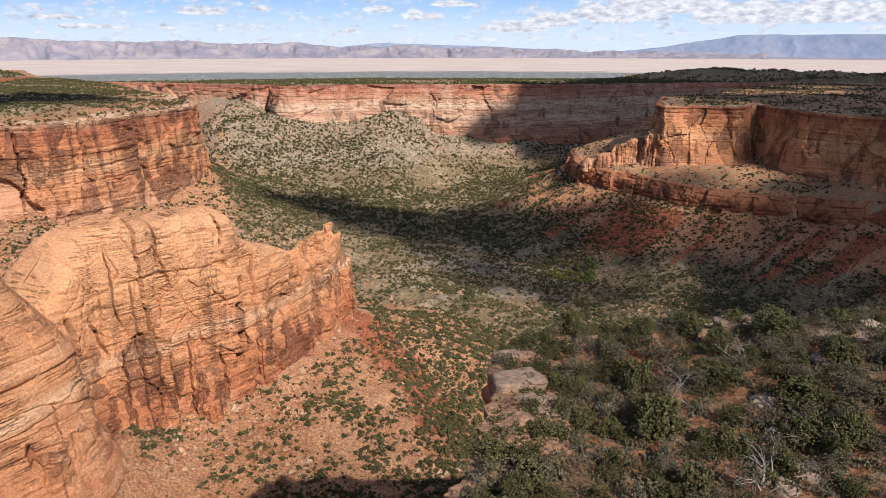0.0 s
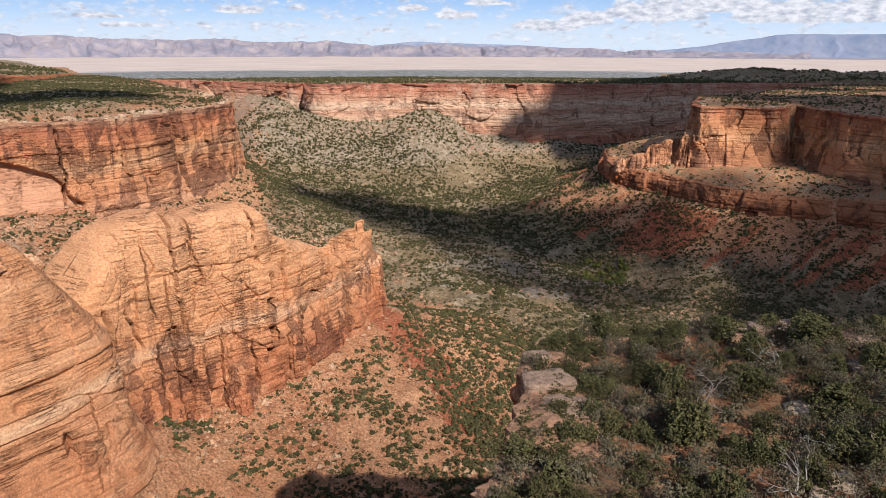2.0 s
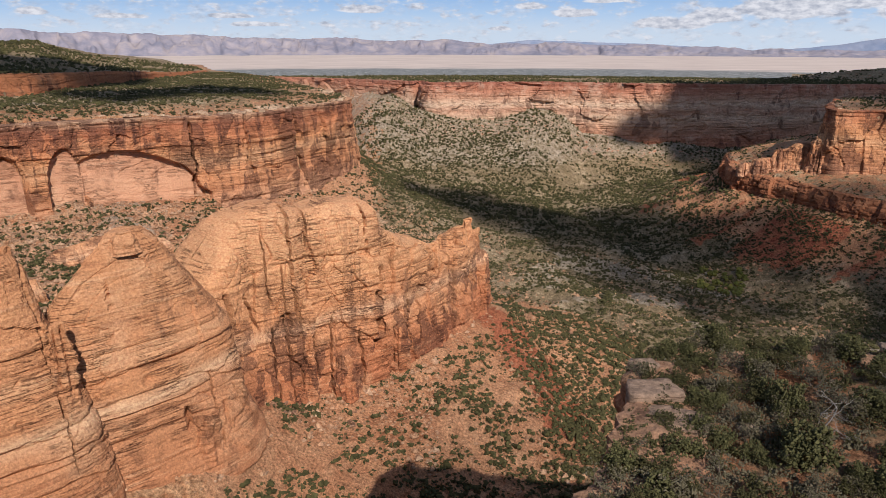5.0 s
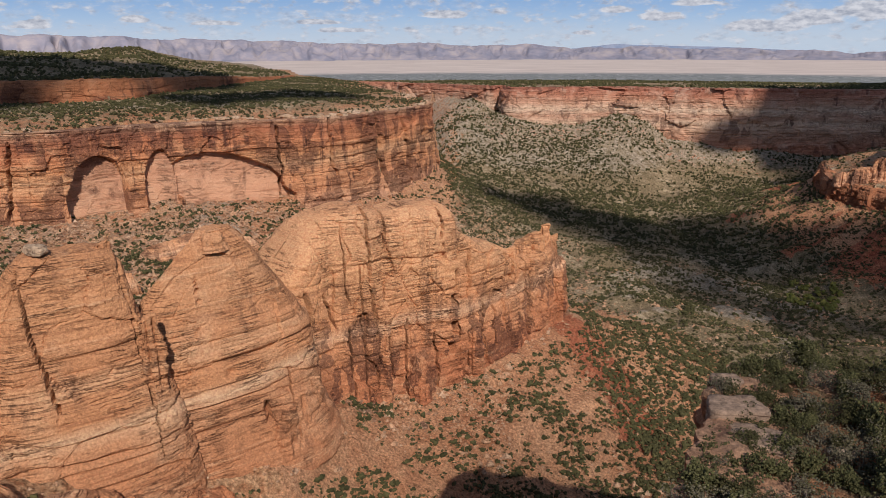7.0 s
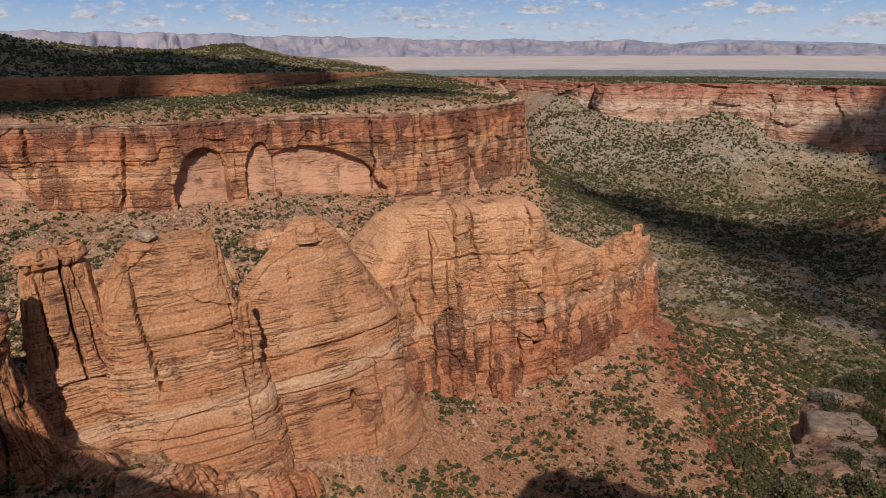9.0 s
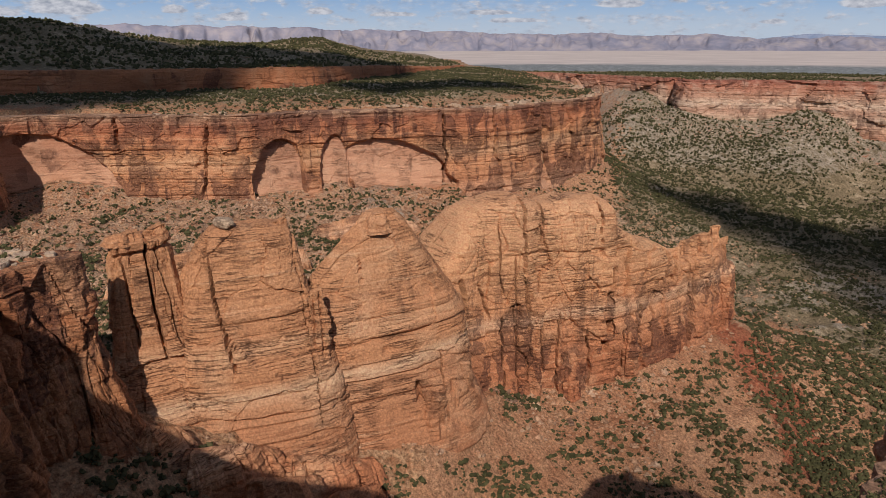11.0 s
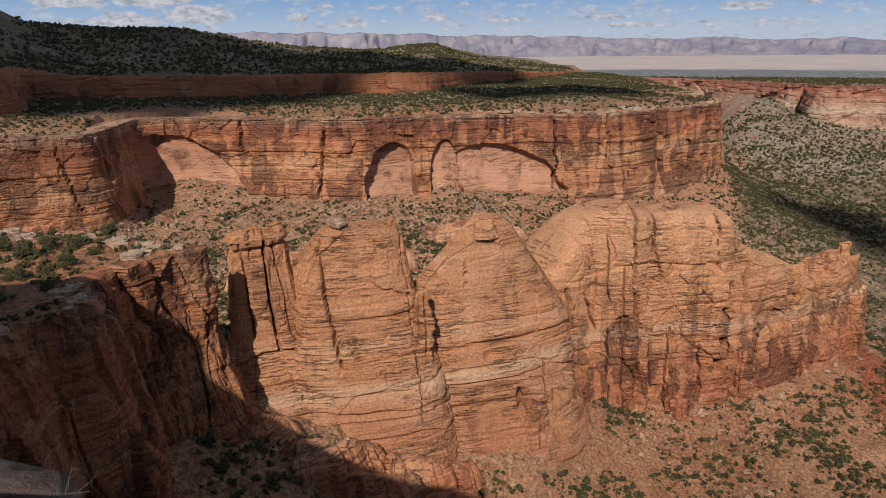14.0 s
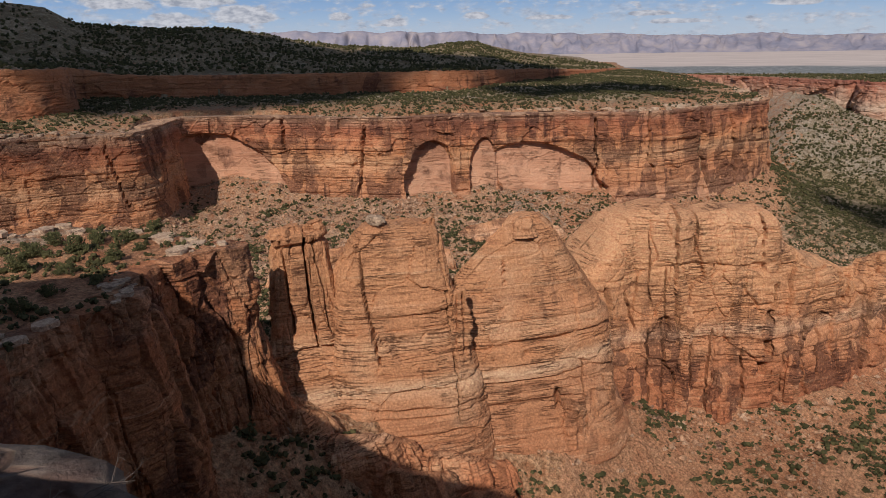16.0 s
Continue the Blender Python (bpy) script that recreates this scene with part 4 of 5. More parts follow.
def body(name, levels, seed, mat, slabby, ledges=(), cracks=(), step=0.55, dz=0.5, boxy=2.6, crown=1.2, calm=0.0, slant=0.0):
    """A leaning rock body built up from its outlines: rows, top first, of (height, left bearing, right bearing, distance, half depth)."""
    lv = np.array(levels, float)[::-1]
    z = np.arange(lv[0, 0], lv[-1, 0], dz)
    rows = np.stack([np.interp(z, lv[:, 0], lv[:, k]) for k in range(1, 5)], 1)
    blur = np.hanning(2 * int(3.0 / dz) + 3)
    blur /= blur.sum()
    pad = len(blur) // 2
    rows = np.stack([np.convolve(np.pad(rows[:, k], pad, "edge"), blur, "valid") for k in range(4)], 1)
    mid, half = (rows[:, 0] + rows[:, 1]) / 2, np.radians(rows[:, 0] - rows[:, 1]) / 2 * rows[:, 2]
    th = np.linspace(0, 2 * np.pi, int(2 * np.pi * half.max() / step), endpoint=False)
    c, s_ = np.sign(np.cos(th)) * np.abs(np.cos(th)) ** (2 / boxy), np.sign(np.sin(th)) * np.abs(np.sin(th)) ** (2 / boxy)
    a = np.radians(mid)
    side, away = np.stack([-np.cos(a), -np.sin(a)], 1), np.stack([-np.sin(a), np.cos(a)], 1)
    nrm = side[:, None] * np.cos(th)[None, :, None] + away[:, None] * np.sin(th)[None, :, None]
    base = (away * rows[:, 2:3])[:, None] + side[:, None] * (half[:, None] * c)[..., None] + away[:, None] * (rows[:, 3:4] * s_ - slant * half[:, None] * c)[..., None]
    S = th[None] * half.mean() + 613 * seed + 0 * z[:, None]
    Z = z[:, None] + 0 * S
    rel = bedded_relief(S, Z, seed, *slabby) * (0.35 + 0.65 * smooth(z[-1] - z, 0, 5))[:, None]
    rel = rel * (1 - calm * smooth(vnoise(S / 22, Z / 18, seed=seed + 4), -0.2, 0.5))
    for z0, deep in ledges:
        up = Z - z0 - 2.0 * fbm(S / 24, 0 * Z + z0, octaves=3, seed=seed + 21)
        rel = rel + deep * (0.9 * smooth(up, 0, 0.4) * np.exp(-np.clip(up, 0, None) / 6) - 1.3 * np.exp(-((up + 0.6) / 0.6) ** 2))
    rel = rel - clefts(np.degrees(np.arctan2(-base[..., 0], base[..., 1])), Z, smooth(-np.sin(th), 0.0, 0.3)[None], cracks)
    V = np.concatenate([base + nrm * rel[..., None], Z[..., None]], -1)
    lids = []
    for shrink, rise in ((0.9, 0.45), (0.72, 0.75), (0.45, 0.95), (0.2, 1.0), (0.02, 1.0)):
        lid = V[-1].copy()
        m = lid[:, :2].mean(0)
        lid[:, :2] = m + (lid[:, :2] - m) * shrink
        lid[:, 2] += crown * rise + 0.35 * fbm(lid[:, 0] / 3, lid[:, 1] / 3, octaves=3, seed=seed + 50)
        lids.append(lid)
    V = np.concatenate([V, np.array(lids)], 0)
    return mesh(name, V.reshape(-1, 3), grid_faces(*V.shape[:2], closed=True)[:, ::-1], mat, sharp=True)


FIN_CRACKS = [(24.6, 24.1, -61, -104, 3.4, 0.15), (24.1, 23.9, -98, -140, 2.6, 0.12), (17.0, 17.6, -92, -126, 5, 0.2), (26.6, 26.3, -70, -96, 2.2, 0.10), (26.3, 26.0, -108, -142, 2.6, 0.12), (21.4, 21.6, -110, -140, 4, 0.16),
              (29.7, 29.9, -90, -122, 4.5, 0.38), (28.0, 27.4, -92, -106, 2.2, 0.14), (18.2, 17.7, -64, -86, 2.2, 0.12), (22.9, 23.0, -60, -76, 2.6, 0.16), (12.9, 13.0, -88, -106, 5, 0.32), (11.6, 12.2, -88, -104, 2.6, 0.13),
              (15.0, 14.8, -110, -138, 2.4, 0.12), (10.9, 10.7, -98, -130, 2.2, 0.12), (19.0, 18.8, -116, -140, 2.2, 0.12), (13.8, 13.9, -106, -130, 2.2, 0.12), (25.2, 24.9, -84, -140, 1.8, 0.1), (16.2, 15.9, -120, -140, 2.2, 0.12)]
me = monolith("fin", FIN_SPINE, -148, 34, 2.0, 11, FIN_ROCK, round_=0.99, ledges=((-84, 0.35), (-100, 0.5), (-112, 0.5), (-122, 0.4)), flare=0.3, slabby=(0.8, 5.5, 2.1, 11, 17, 0.26), calm=(-70, -96, 0.6), step=0.38, dz=0.6, cracks=FIN_CRACKS)
fin = tagged(new("sandstone_fin", me), "huge sunlit orange sandstone fin, cracked and banded, on a talus slope", "rock formation")
me = body("dome", [(-56.4, 37.8, 35.6, 231, 2.5), (-58.5, 38.3, 34.6, 231, 4), (-66, 40.2, 33.5, 231, 7.5), (-74.5, 42.3, 32.3, 230, 10), (-82, 42.5, 31.2, 230, 12), (-91, 42.0, 29.8, 229, 13.5), (-107, 41.4, 28.9, 228, 15.5), (-121, 41.2, 28.2, 226, 18), (-136, 41.0, 27.2, 224, 21)],
          12, DOME_ROCK, (0.85, 4.6, 1.0, 17, 13, 0.25), ledges=((-94, 0.7), (-100.5, 0.8), (-107, 0.7), (-114, 0.6)), cracks=[(31.4, 30.8, -104, -125, 2.2, 0.14), (33.5, 33.2, -110, -122, 1.6, 0.12), (36.4, 36.2, -98, -116, 1.2, 0.1), (38.4, 38.2, -70, -80, 0.8, 0.1)], calm=0.4, boxy=4.0, slant=0.42)
dome = tagged(new("sandstone_dome", me), "rounded tan sandstone dome with a pale band near its foot", "rock formation", "row of domes")
me = body("dome", [(-54.5, 49.9, 44.4, 216, 5), (-57, 50.9, 43.7, 216, 7), (-67, 52.3, 43.1, 215, 9.5), (-76, 52.8, 42.5, 214, 11), (-88, 53.0, 41.4, 213, 12.5), (-101, 53.0, 40.4, 211, 14.5), (-112, 53.2, 39.8, 209, 17), (-128, 53.6, 39.2, 206, 20)],
          13, DOME_ROCK, (0.7, 5.2, 1.0, 15, 15, 0.25), ledges=((-101, 0.5), (-106, 0.8), (-111, 0.6), (-117, 0.6)), calm=0.4, boxy=3.6, slant=0.08,
          cracks=[(50.5, 50.2, -56, -78, 3.0, 0.2), (50.2, 49.3, -76, -94, 2.0, 0.16), (43.7, 42.5, -58, -97, 3.0, 0.18), (42.4, 42.0, -96, -112, 2.0, 0.14), (47.3, 47.0, -85, -100, 1.2, 0.1)])
tall_dome = tagged(new("sandstone_dome", me), "tall beehive sandstone dome with a cap stone on top", "rock formation", "row of domes")
me = body("spire", [(-54.5, 57.3, 53.3, 214, 6), (-59, 57.5, 53.5, 214, 6), (-72, 58.1, 53.0, 213, 7), (-84, 58.4, 52.3, 213, 8), (-90, 58.5, 51.8, 212, 8.5), (-94, 58.8, 51.4, 211, 10.5), (-102, 59.3, 50.5, 209, 13), (-110, 59.8, 49.7, 207, 16), (-122, 61, 48.6, 204, 20)],
          14, DOME_ROCK, (0.5, 5.5, 1.1, 5, 16, 0.25), ledges=((-57.5, 0.9), (-92, 1.2), (-100, 0.6), (-107, 0.7)), boxy=3.4, slant=0.12,
          cracks=[(55.0, 54.6, -54, -88, 1.5, 0.16), (56.7, 56.4, -58, -84, 1.6, 0.14), (54.1, 53.2, -58, -84, 2.0, 0.16)])
spire = tagged(new("sandstone_spire", me), "flat-capped orange sandstone spire beside the domes", "rock formation")
me = body("buttress", [(-51.5, 62.3, 60.1, 193, 4), (-60, 62.6, 59.7, 192, 5), (-75, 62.8, 58.9, 190, 7), (-93, 63.0, 57.9, 187, 10), (-108, 63.2, 56.0, 183, 14), (-130, 63.5, 53.0, 178, 20)],
          15, NEAR_ROCK, (0.7, 4.5, 1.4, 4.5, 26, 0.3), cracks=[(61.2, 60.5, -52, -100, 2.0, 0.16)], step=0.42, dz=0.45)
buttress = tagged(new("rock_buttress", me), "red-brown sandstone buttress at the end of the ledge", "rock formation")
for k, (left, right, d, top, lean) in enumerate(((65.6, 63.4, 186, -53, 1.6), (68.6, 66.4, 176, -54, 2.2), (63.4, 62.2, 190, -58, 1.2))):
    me = body("rib", [(top, left, right, d, 4), (top - 24, left, right - 0.4 * lean, d - 3, 6), (-112, left + 0.4, right - 1.6 * lean, d - 8, 10)], 150 + k, NEAR_ROCK, (0.6, 4.5, 1.4, 4.0, 26, 0.3), step=0.5, dz=0.5)
    part("rib", me, buttress)
me = body("buttress", [(-57, 72, 67.4, 502, 18), (-80, 72, 66.6, 501, 19), (-98, 72, 65.4, 500, 21), (-120, 72, 64.4, 499, 23)], 16, MESA_ROCK, (0.9, 5.0, 1.0, 16, 20, 0.25), boxy=4.0, step=0.8, dz=0.7)
part("buttress", me, mesa, "leaning slab buttress of orange sandstone")
# small towers at the butte's end
for a, d, top, wide, foot in ((-13.0, 742, -108, 8, -128), (-14.6, 748, -98, 10, -125), (-15.8, 752, -92, 11, -124), (-12.2, 742, -113, 6, -128), (-17.2, 742, -80, 12, -122)):
    me = monolith("tower", [(a + 0.5, d, top - 2, wide), (a - 0.5, d + 4, top, wide)], foot, 6, 2.2, int(80 + top), MESA_ROCK, flare=0.2, cell=7, joint=1.5, bed=0.8, block=0.8, step=0.9, dz=0.9)
    tagged(new("sandstone_tower", me), "small rounded sandstone tower at the butte's end", "rock formation", "towers at the butte")

# the fin's own pinnacles, and a pillar standing against its face
for a, d, top, wide, foot in ((9.55, 345, -86.2, 2.0, -104), (10.5, 337, -88.0, 4.6, -112), (11.5, 329, -89.5, 3.4, -112), (12.5, 320, -91.5, 3.0, -110), (8.9, 348, -92, 2.2, -138), (8.5, 349, -106, 3.0, -142), (10.0, 333, -108, 3.2, -136), (12.9, 311, -112, 3.0, -136)):
    me = monolith("pinnacle", [(a + 0.25, d, top - 0.6, wide), (a - 0.25, d + 1, top, wide)], foot, 7, 2.4, int(180 + top), FIN_ROCK, flare=0.5, cell=3, joint=0.8, bed=0.7, block=0.6, step=0.6, dz=0.6)
    part("pinnacle", me, fin)
for a, d, top, wide, foot in ((25.8, 262, -112, 1.6, -146), (23.2, 264, -96, 2.0, -145), (20.2, 267, -122, 3.0, -146), (15.2, 287, -118, 2.6, -146)):
    me = monolith("pillar", [(a + 0.12, d, top, wide), (a - 0.12, d, top - 1, wide)], foot, 10, 2.4, int(280 + top), FIN_ROCK, flare=0.4, cell=3, joint=0.6, bed=0.6, block=0.5, step=0.6, dz=0.6)
    part("pillar", me, fin)
# flakes, columns and caps that belong to the domes and the spire
for owner, name, a, d, top, wide, foot, p in ((tall_dome, "knob", 44.7, 214, -53.2, 2.4, -60, 5), (tall_dome, "knob", 45.9, 215, -53.6, 2.0, -60, 5), (tall_dome, "column", 42.1, 204, -72, 2.6, -112, 8),
                                              (dome, "knob", 36.6, 226, -55.2, 3.6, -62, 4), (dome, "flake", 32.0, 212, -112, 2.0, -130, 8), (dome, "flake", 30.6, 218, -110, 2.4, -134, 8), (dome, "flake", 29.4, 224, -108, 1.8, -136, 8),
                                              (spire, "cap", 56.2, 211, -52.4, 4.6, -55.5, 8), (spire, "cap", 54.0, 212, -51.6, 3.2, -55.5, 8)):
    me = monolith(name, [(a + 0.25, d, top - 0.4, wide), (a - 0.25, d + 0.6, top, wide)], foot, p, 2.6, int(400 + 3 * top + a), DOME_ROCK, flare=0.25, cell=3.5, joint=0.6, bed=0.7, block=0.5, step=0.6, dz=0.6)
    part(name, me, owner)
# slickrock benches at the foot of the domes
for k, (spine, foot) in enumerate((([(53.5, 176, -104, 7), (50, 181, -108, 9), (47.5, 186, -113, 7)], -130), ([(49, 168, -111, 6), (46, 172, -115, 8), (43.5, 178, -120, 6)], -140),
                                   ([(45, 186, -117, 7), (41, 190, -122, 9), (38, 196, -127, 7)], -142), ([(56.5, 180, -97, 6), (54.5, 184, -101, 6)], -120), ([(41, 172, -122, 5), (38.5, 178, -125, 6)], -145),
                                   ([(57, 335, -101, 7), (52, 342, -98, 10), (47, 350, -100, 9), (43, 352, -104, 6)], -120), ([(41, 400, -103, 8), (37, 410, -101, 10), (34, 405, -105, 7)], -118))):
    me = monolith("rock_bench", spine, foot, 3.2, 1.6, 40 + k, FIN_ROCK, flare=0.4, cell=6, joint=1.0, bed=1.0, block=0.5, step=0.7, dz=0.6)
    tagged(new("rock_bench", me), "rounded orange slickrock bench among the talus", "rock ledge", "slickrock benches")

# ---- scrub and stones ----
rng = np.random.default_rng(5)


def icosphere(div):
    bm = bmesh.new()
    bmesh.ops.create_icosphere(bm, subdivisions=div, radius=1)
    v = np.array([q.co[:] for q in bm.verts])
    f = np.array([[q.index for q in p.verts] for p in bm.faces])
    bm.free()
    return v, f


ICO = {k: icosphere(k) for k in (1, 2, 3)}
ICO[0] = (np.array([(1, 0, 0), (0, 1, 0), (-1, 0, 0), (0, -1, 0), (0, 0, 1), (0, 0, -1)], float),
          np.array([(0, 1, 4), (1, 2, 4), (2, 3, 4), (3, 0, 4), (1, 0, 5), (2, 1, 5), (3, 2, 5), (0, 3, 5)]))


def clump_proto(blobs, div, seed):
    """A shrub of small uneven clumps, about 1 across and 0.8 high, base at 0."""
    r = np.random.default_rng(seed)
    v0, f0 = ICO[div]
    vs, fs, n = [], [], 0
    for _ in range(blobs):
        a, d = r.uniform(0, 6.28), r.uniform(0, 0.33) ** 0.8
        c = np.array([math.cos(a) * d, math.sin(a) * d, r.uniform(0.15, 0.62) * (1 - d)])
        size = r.uniform(0.14, 0.30) if blobs > 1 else 0.42
        jag = 1 + 0.6 * (r.random(len(v0)) - 0.5)
        spin = np.array(Euler(r.uniform(0, 6.28, 3)).to_matrix())
        vs.append((v0 * jag[:, None]) @ spin.T * size * (1.15 if div == 0 else 1.0) * (1, 1, r.uniform(0.7, 1.1)) + c)
        fs.append(f0 + n)
        n += len(v0)
    return np.vstack(vs), np.vstack(fs)


def fine_proto(sprays, seed):
    """A low twiggy bush of many small sprays, about 1 across, base at 0."""
    r = np.random.default_rng(seed)
    v0, f0 = ICO[0]
    vs = []
    for _ in range(sprays):
        a, d = r.uniform(0, 6.28), 0.46 * math.sqrt(r.random())
        c = np.array([math.cos(a) * d, math.sin(a) * d, (0.08 + 0.6 * r.random()) * (1 - 1.1 * d)])
        vs.append((v0 * (1 + 0.8 * (r.random((6, 1)) - 0.5))) * r.uniform(0.05, 0.12) * (1, 1, r.uniform(0.8, 1.6)) + c)
    return np.vstack(vs), np.vstack([f0 + 6 * k for k in range(sprays)])


def strew(name, protos, pos, size, mat, label, category, squash=(0.75, 1.15), sink=0.1):
    """Many copies of a few shapes joined as one mesh of loose stuff."""
    vs, fs, n = [], [], 0
    pick = rng.integers(0, len(protos), len(pos))
    for k, (v, f) in enumerate(protos):
        idx = np.where(pick == k)[0]
        if not len(idx):
            continue
        a = rng.uniform(0, 6.28, len(idx))
        c, s = np.cos(a)[:, None], np.sin(a)[:, None]
        sc = size[idx][:, None]
        hz = rng.uniform(*squash, len(idx))[:, None]
        x = (v[:, 0] * c - v[:, 1] * s) * sc + pos[idx, 0:1]
        y = (v[:, 0] * s + v[:, 1] * c) * sc + pos[idx, 1:2]
        z = (v[:, 2] * hz - sink) * sc + pos[idx, 2:3]
        vs.append(np.stack([x, y, z], -1).reshape(-1, 3))
        fs.append((f[None] + (np.arange(len(idx)) * len(v))[:, None, None]).reshape(-1, 3) + n)
        n += len(idx) * len(v)
    me = mesh(name, np.vstack(vs), np.vstack(fs), mat, sharp=True)
    return tagged(new(name, me), label, category, kind="stuff")


def sample(n, a0, a1, r0, r1, keep):
    """Random plan points on the ground in a sector, thinned by keep(x, y, z, sd, tan)."""
    a, r = rng.uniform(a0, a1, n), np.sqrt(rng.uniform(r0 * r0, r1 * r1, n))
    p = polar(a, r[:])
    z, tan, chinle, stone, pale, sd = ground_height(p[:, 0], p[:, 1])
    ok = keep(p[:, 0], p[:, 1], z, sd, tan)
    p, z = p[ok], z[ok]
    out = p + 1.5 * p / np.hypot(*p.T)[:, None]
    slope = np.abs(ground_height(out[:, 0], out[:, 1])[0] - z) / 1.5
    return np.column_stack([p, z])[slope < 1.3]


def patchy(x, y, size, level, seed=71):
    return fbm(x / size, y / size, octaves=3, seed=seed) + rng.uniform(-0.7, 0.7, len(x)) > level


MID = [clump_proto(6, 0, s) for s in range(6)]
SMALL = [clump_proto(3, 0, s + 20) for s in range(6)]
TINY = [clump_proto(2, 0, s + 40) for s in range(6)]
FINE = [fine_proto(22, s + 300) for s in range(5)]
STONES = []
for s in range(5):
    q = np.random.default_rng(s + 60)
    v, f = ICO[0]
    STONES.append((v * 0.55 * (1 + 0.6 * (q.random(len(v)) - 0.5))[:, None] * (1, q.uniform(0.6, 1), q.uniform(0.45, 0.8)) + (0, 0, 0.2), f))


def off_tops(sd):
    return (sd["mesa"] < -2) & (sd["shelf"] < -1.5) & (sd["perch"] < -1.5) & (sd["lower"] < -3) & (sd["far"] < -4)


def clear_of_rocks(x, y):
    d, _ = near_line(x, y, plan([p[:2] for p in FIN_SPINE]))
    e, _ = near_line(x, y, plan([(56, 212), (49, 218), (43, 224), (36, 228), (31, 240)]))
    return (d > 17) & (e > np.where(np.hypot(x, y) < 225, 29, 21))


pts = sample(34000, -6, 62, 90, 420, lambda x, y, z, sd, tan: off_tops(sd) & clear_of_rocks(x, y) & (tan < 0.5) & patchy(x, y, 15, -0.2))
strew("talus_scrub", SMALL, pts, 1.5 + 3.2 * rng.random(len(pts)) ** 1.6, SCRUB, "dark green juniper and scrub dotted over the red talus", "scrub")
pts = sample(44000, -40, 26, 110, 700, lambda x, y, z, sd, tan: off_tops(sd) & clear_of_rocks(x, y) & ((tan > 0.3) | (y * 0.14 < x)) & patchy(x, y, 26, -0.2))
strew("valley_scrub", SMALL, pts, rng.uniform(1.6, 4.6, len(pts)), SCRUB, "dense dark green pinyon and juniper scrub on the canyon floor", "scrub")
pts = sample(42000, -40, 24, 690, 1260, lambda x, y, z, sd, tan: off_tops(sd) & patchy(x, y, 70, -0.45))
strew("far_scrub", TINY, pts, 2.6 + 3.6 * rng.random(len(pts)), SCRUB, "grey-green scrub on the far canyon slopes", "scrub")
pts = sample(30000, 11, 80, 250, 760, lambda x, y, z, sd, tan: (sd["mesa"] < -2) & clear_of_rocks(x, y) & patchy(x, y, 22, -0.05))
strew("bench_scrub", SMALL, pts, 1.6 + 3.6 * rng.random(len(pts)) ** 1.5, SCRUB, "scattered green scrub on the stony bench below the mesa", "scrub")
pts = sample(52000, 14, 82, 440, 1150, lambda x, y, z, sd, tan: (sd["mesa"] > 4) & (sd["tier"] < -3) & patchy(x, y, 60, -0.3 - 0.7 * smooth(sd["mesa"], 30, 80)))
strew("mesa_scrub", SMALL, pts, rng.uniform(2.0, 4.8, len(pts)), SCRUB, "pinyon and juniper woodland on the mesa top", "scrub")
pts = sample(3000, -9, 4, 120, 420, lambda x, y, z, sd, tan: off_tops(sd) & clear_of_rocks(x, y) & patchy(x, y, 25, -0.2 + 1.4 * smooth(np.degrees(np.arctan2(-x, y)) - 0.012 * (np.hypot(x, y) - 270), -1, 6)))
strew("gully_scrub", MID, pts, 1.4 + 2.4 * rng.random(len(pts)), SCRUB, "green scrub in the gully below the shelf", "scrub")
pts = sample(26000, 28, 82, 540, 1300, lambda x, y, z, sd, tan: (sd["tier"] > 4) & patchy(x, y, 70, -0.15))
strew("hill_scrub", TINY, pts, rng.uniform(3.4, 6.6, len(pts)), SCRUB, "dark pinyon and juniper on the hill above the mesa", "scrub")
pts = sample(30000, -42, 32, 1130, 1820, lambda x, y, z, sd, tan: (sd["far"] > 3) & patchy(x, y, 90, -0.2))
strew("plateau_scrub", TINY, pts, rng.uniform(3.5, 7.0, len(pts)), SCRUB, "dark woodland along the far plateau rim", "scrub")
pts = sample(15000, -44, -9, 560, 1200, lambda x, y, z, sd, tan: (sd["lower"] > 2) & patchy(x, y, 40, -0.3))
strew("butte_scrub", SMALL, pts, rng.uniform(2.0, 4.5, len(pts)), SCRUB, "scrub on the butte's top and ledges", "scrub")
pts = sample(9000, -42, -8, 430, 740, lambda x, y, z, sd, tan: (sd["lower"] < -3) & (sd["lower"] > -190) & (sd["shelf"] < -2) & patchy(x, y, 22, -0.3, 83))
strew("slope_scrub", SMALL, pts, rng.uniform(1.6, 4.2, len(pts)), SCRUB, "dark green scrub on the gullied slope below the butte", "scrub")
pts = sample(62000, -36, 75, 90, 620, lambda x, y, z, sd, tan: off_tops(sd) & patchy(x, y, 30, 0.1, 77))
strew("talus_stones", STONES, pts, 0.4 + 0.5 * rng.random(len(pts)) + 2.6 * rng.random(len(pts)) ** 7, CAP_ROCK, "fallen sandstone boulders on the slopes", "rocks", sink=0.05)

pts = sample(42000, 12, 68, 235, 640, lambda x, y, z, sd, tan: (sd["mesa"] < -1) & clear_of_rocks(x, y) & (np.hypot(x, y) > 235) & patchy(x, y, 35, -0.3, 79))
strew("bench_rubble", STONES, pts, 0.7 + 1.1 * rng.random(len(pts)) + 2.6 * rng.random(len(pts)) ** 6, CAP_ROCK, "pale grey rubble on the bench behind the domes", "rocks", sink=0.05)
pts = sample(4200, -44, 0, 48, 150, lambda x, y, z, sd, tan: (sd["shelf"] > 0.6) & patchy(x, y, 14, -0.3, 80))
strew("shelf_brush", FINE, pts, 0.7 + 1.3 * rng.random(len(pts)), SAGE, "dry grey brush covering the shelf", "scrub")
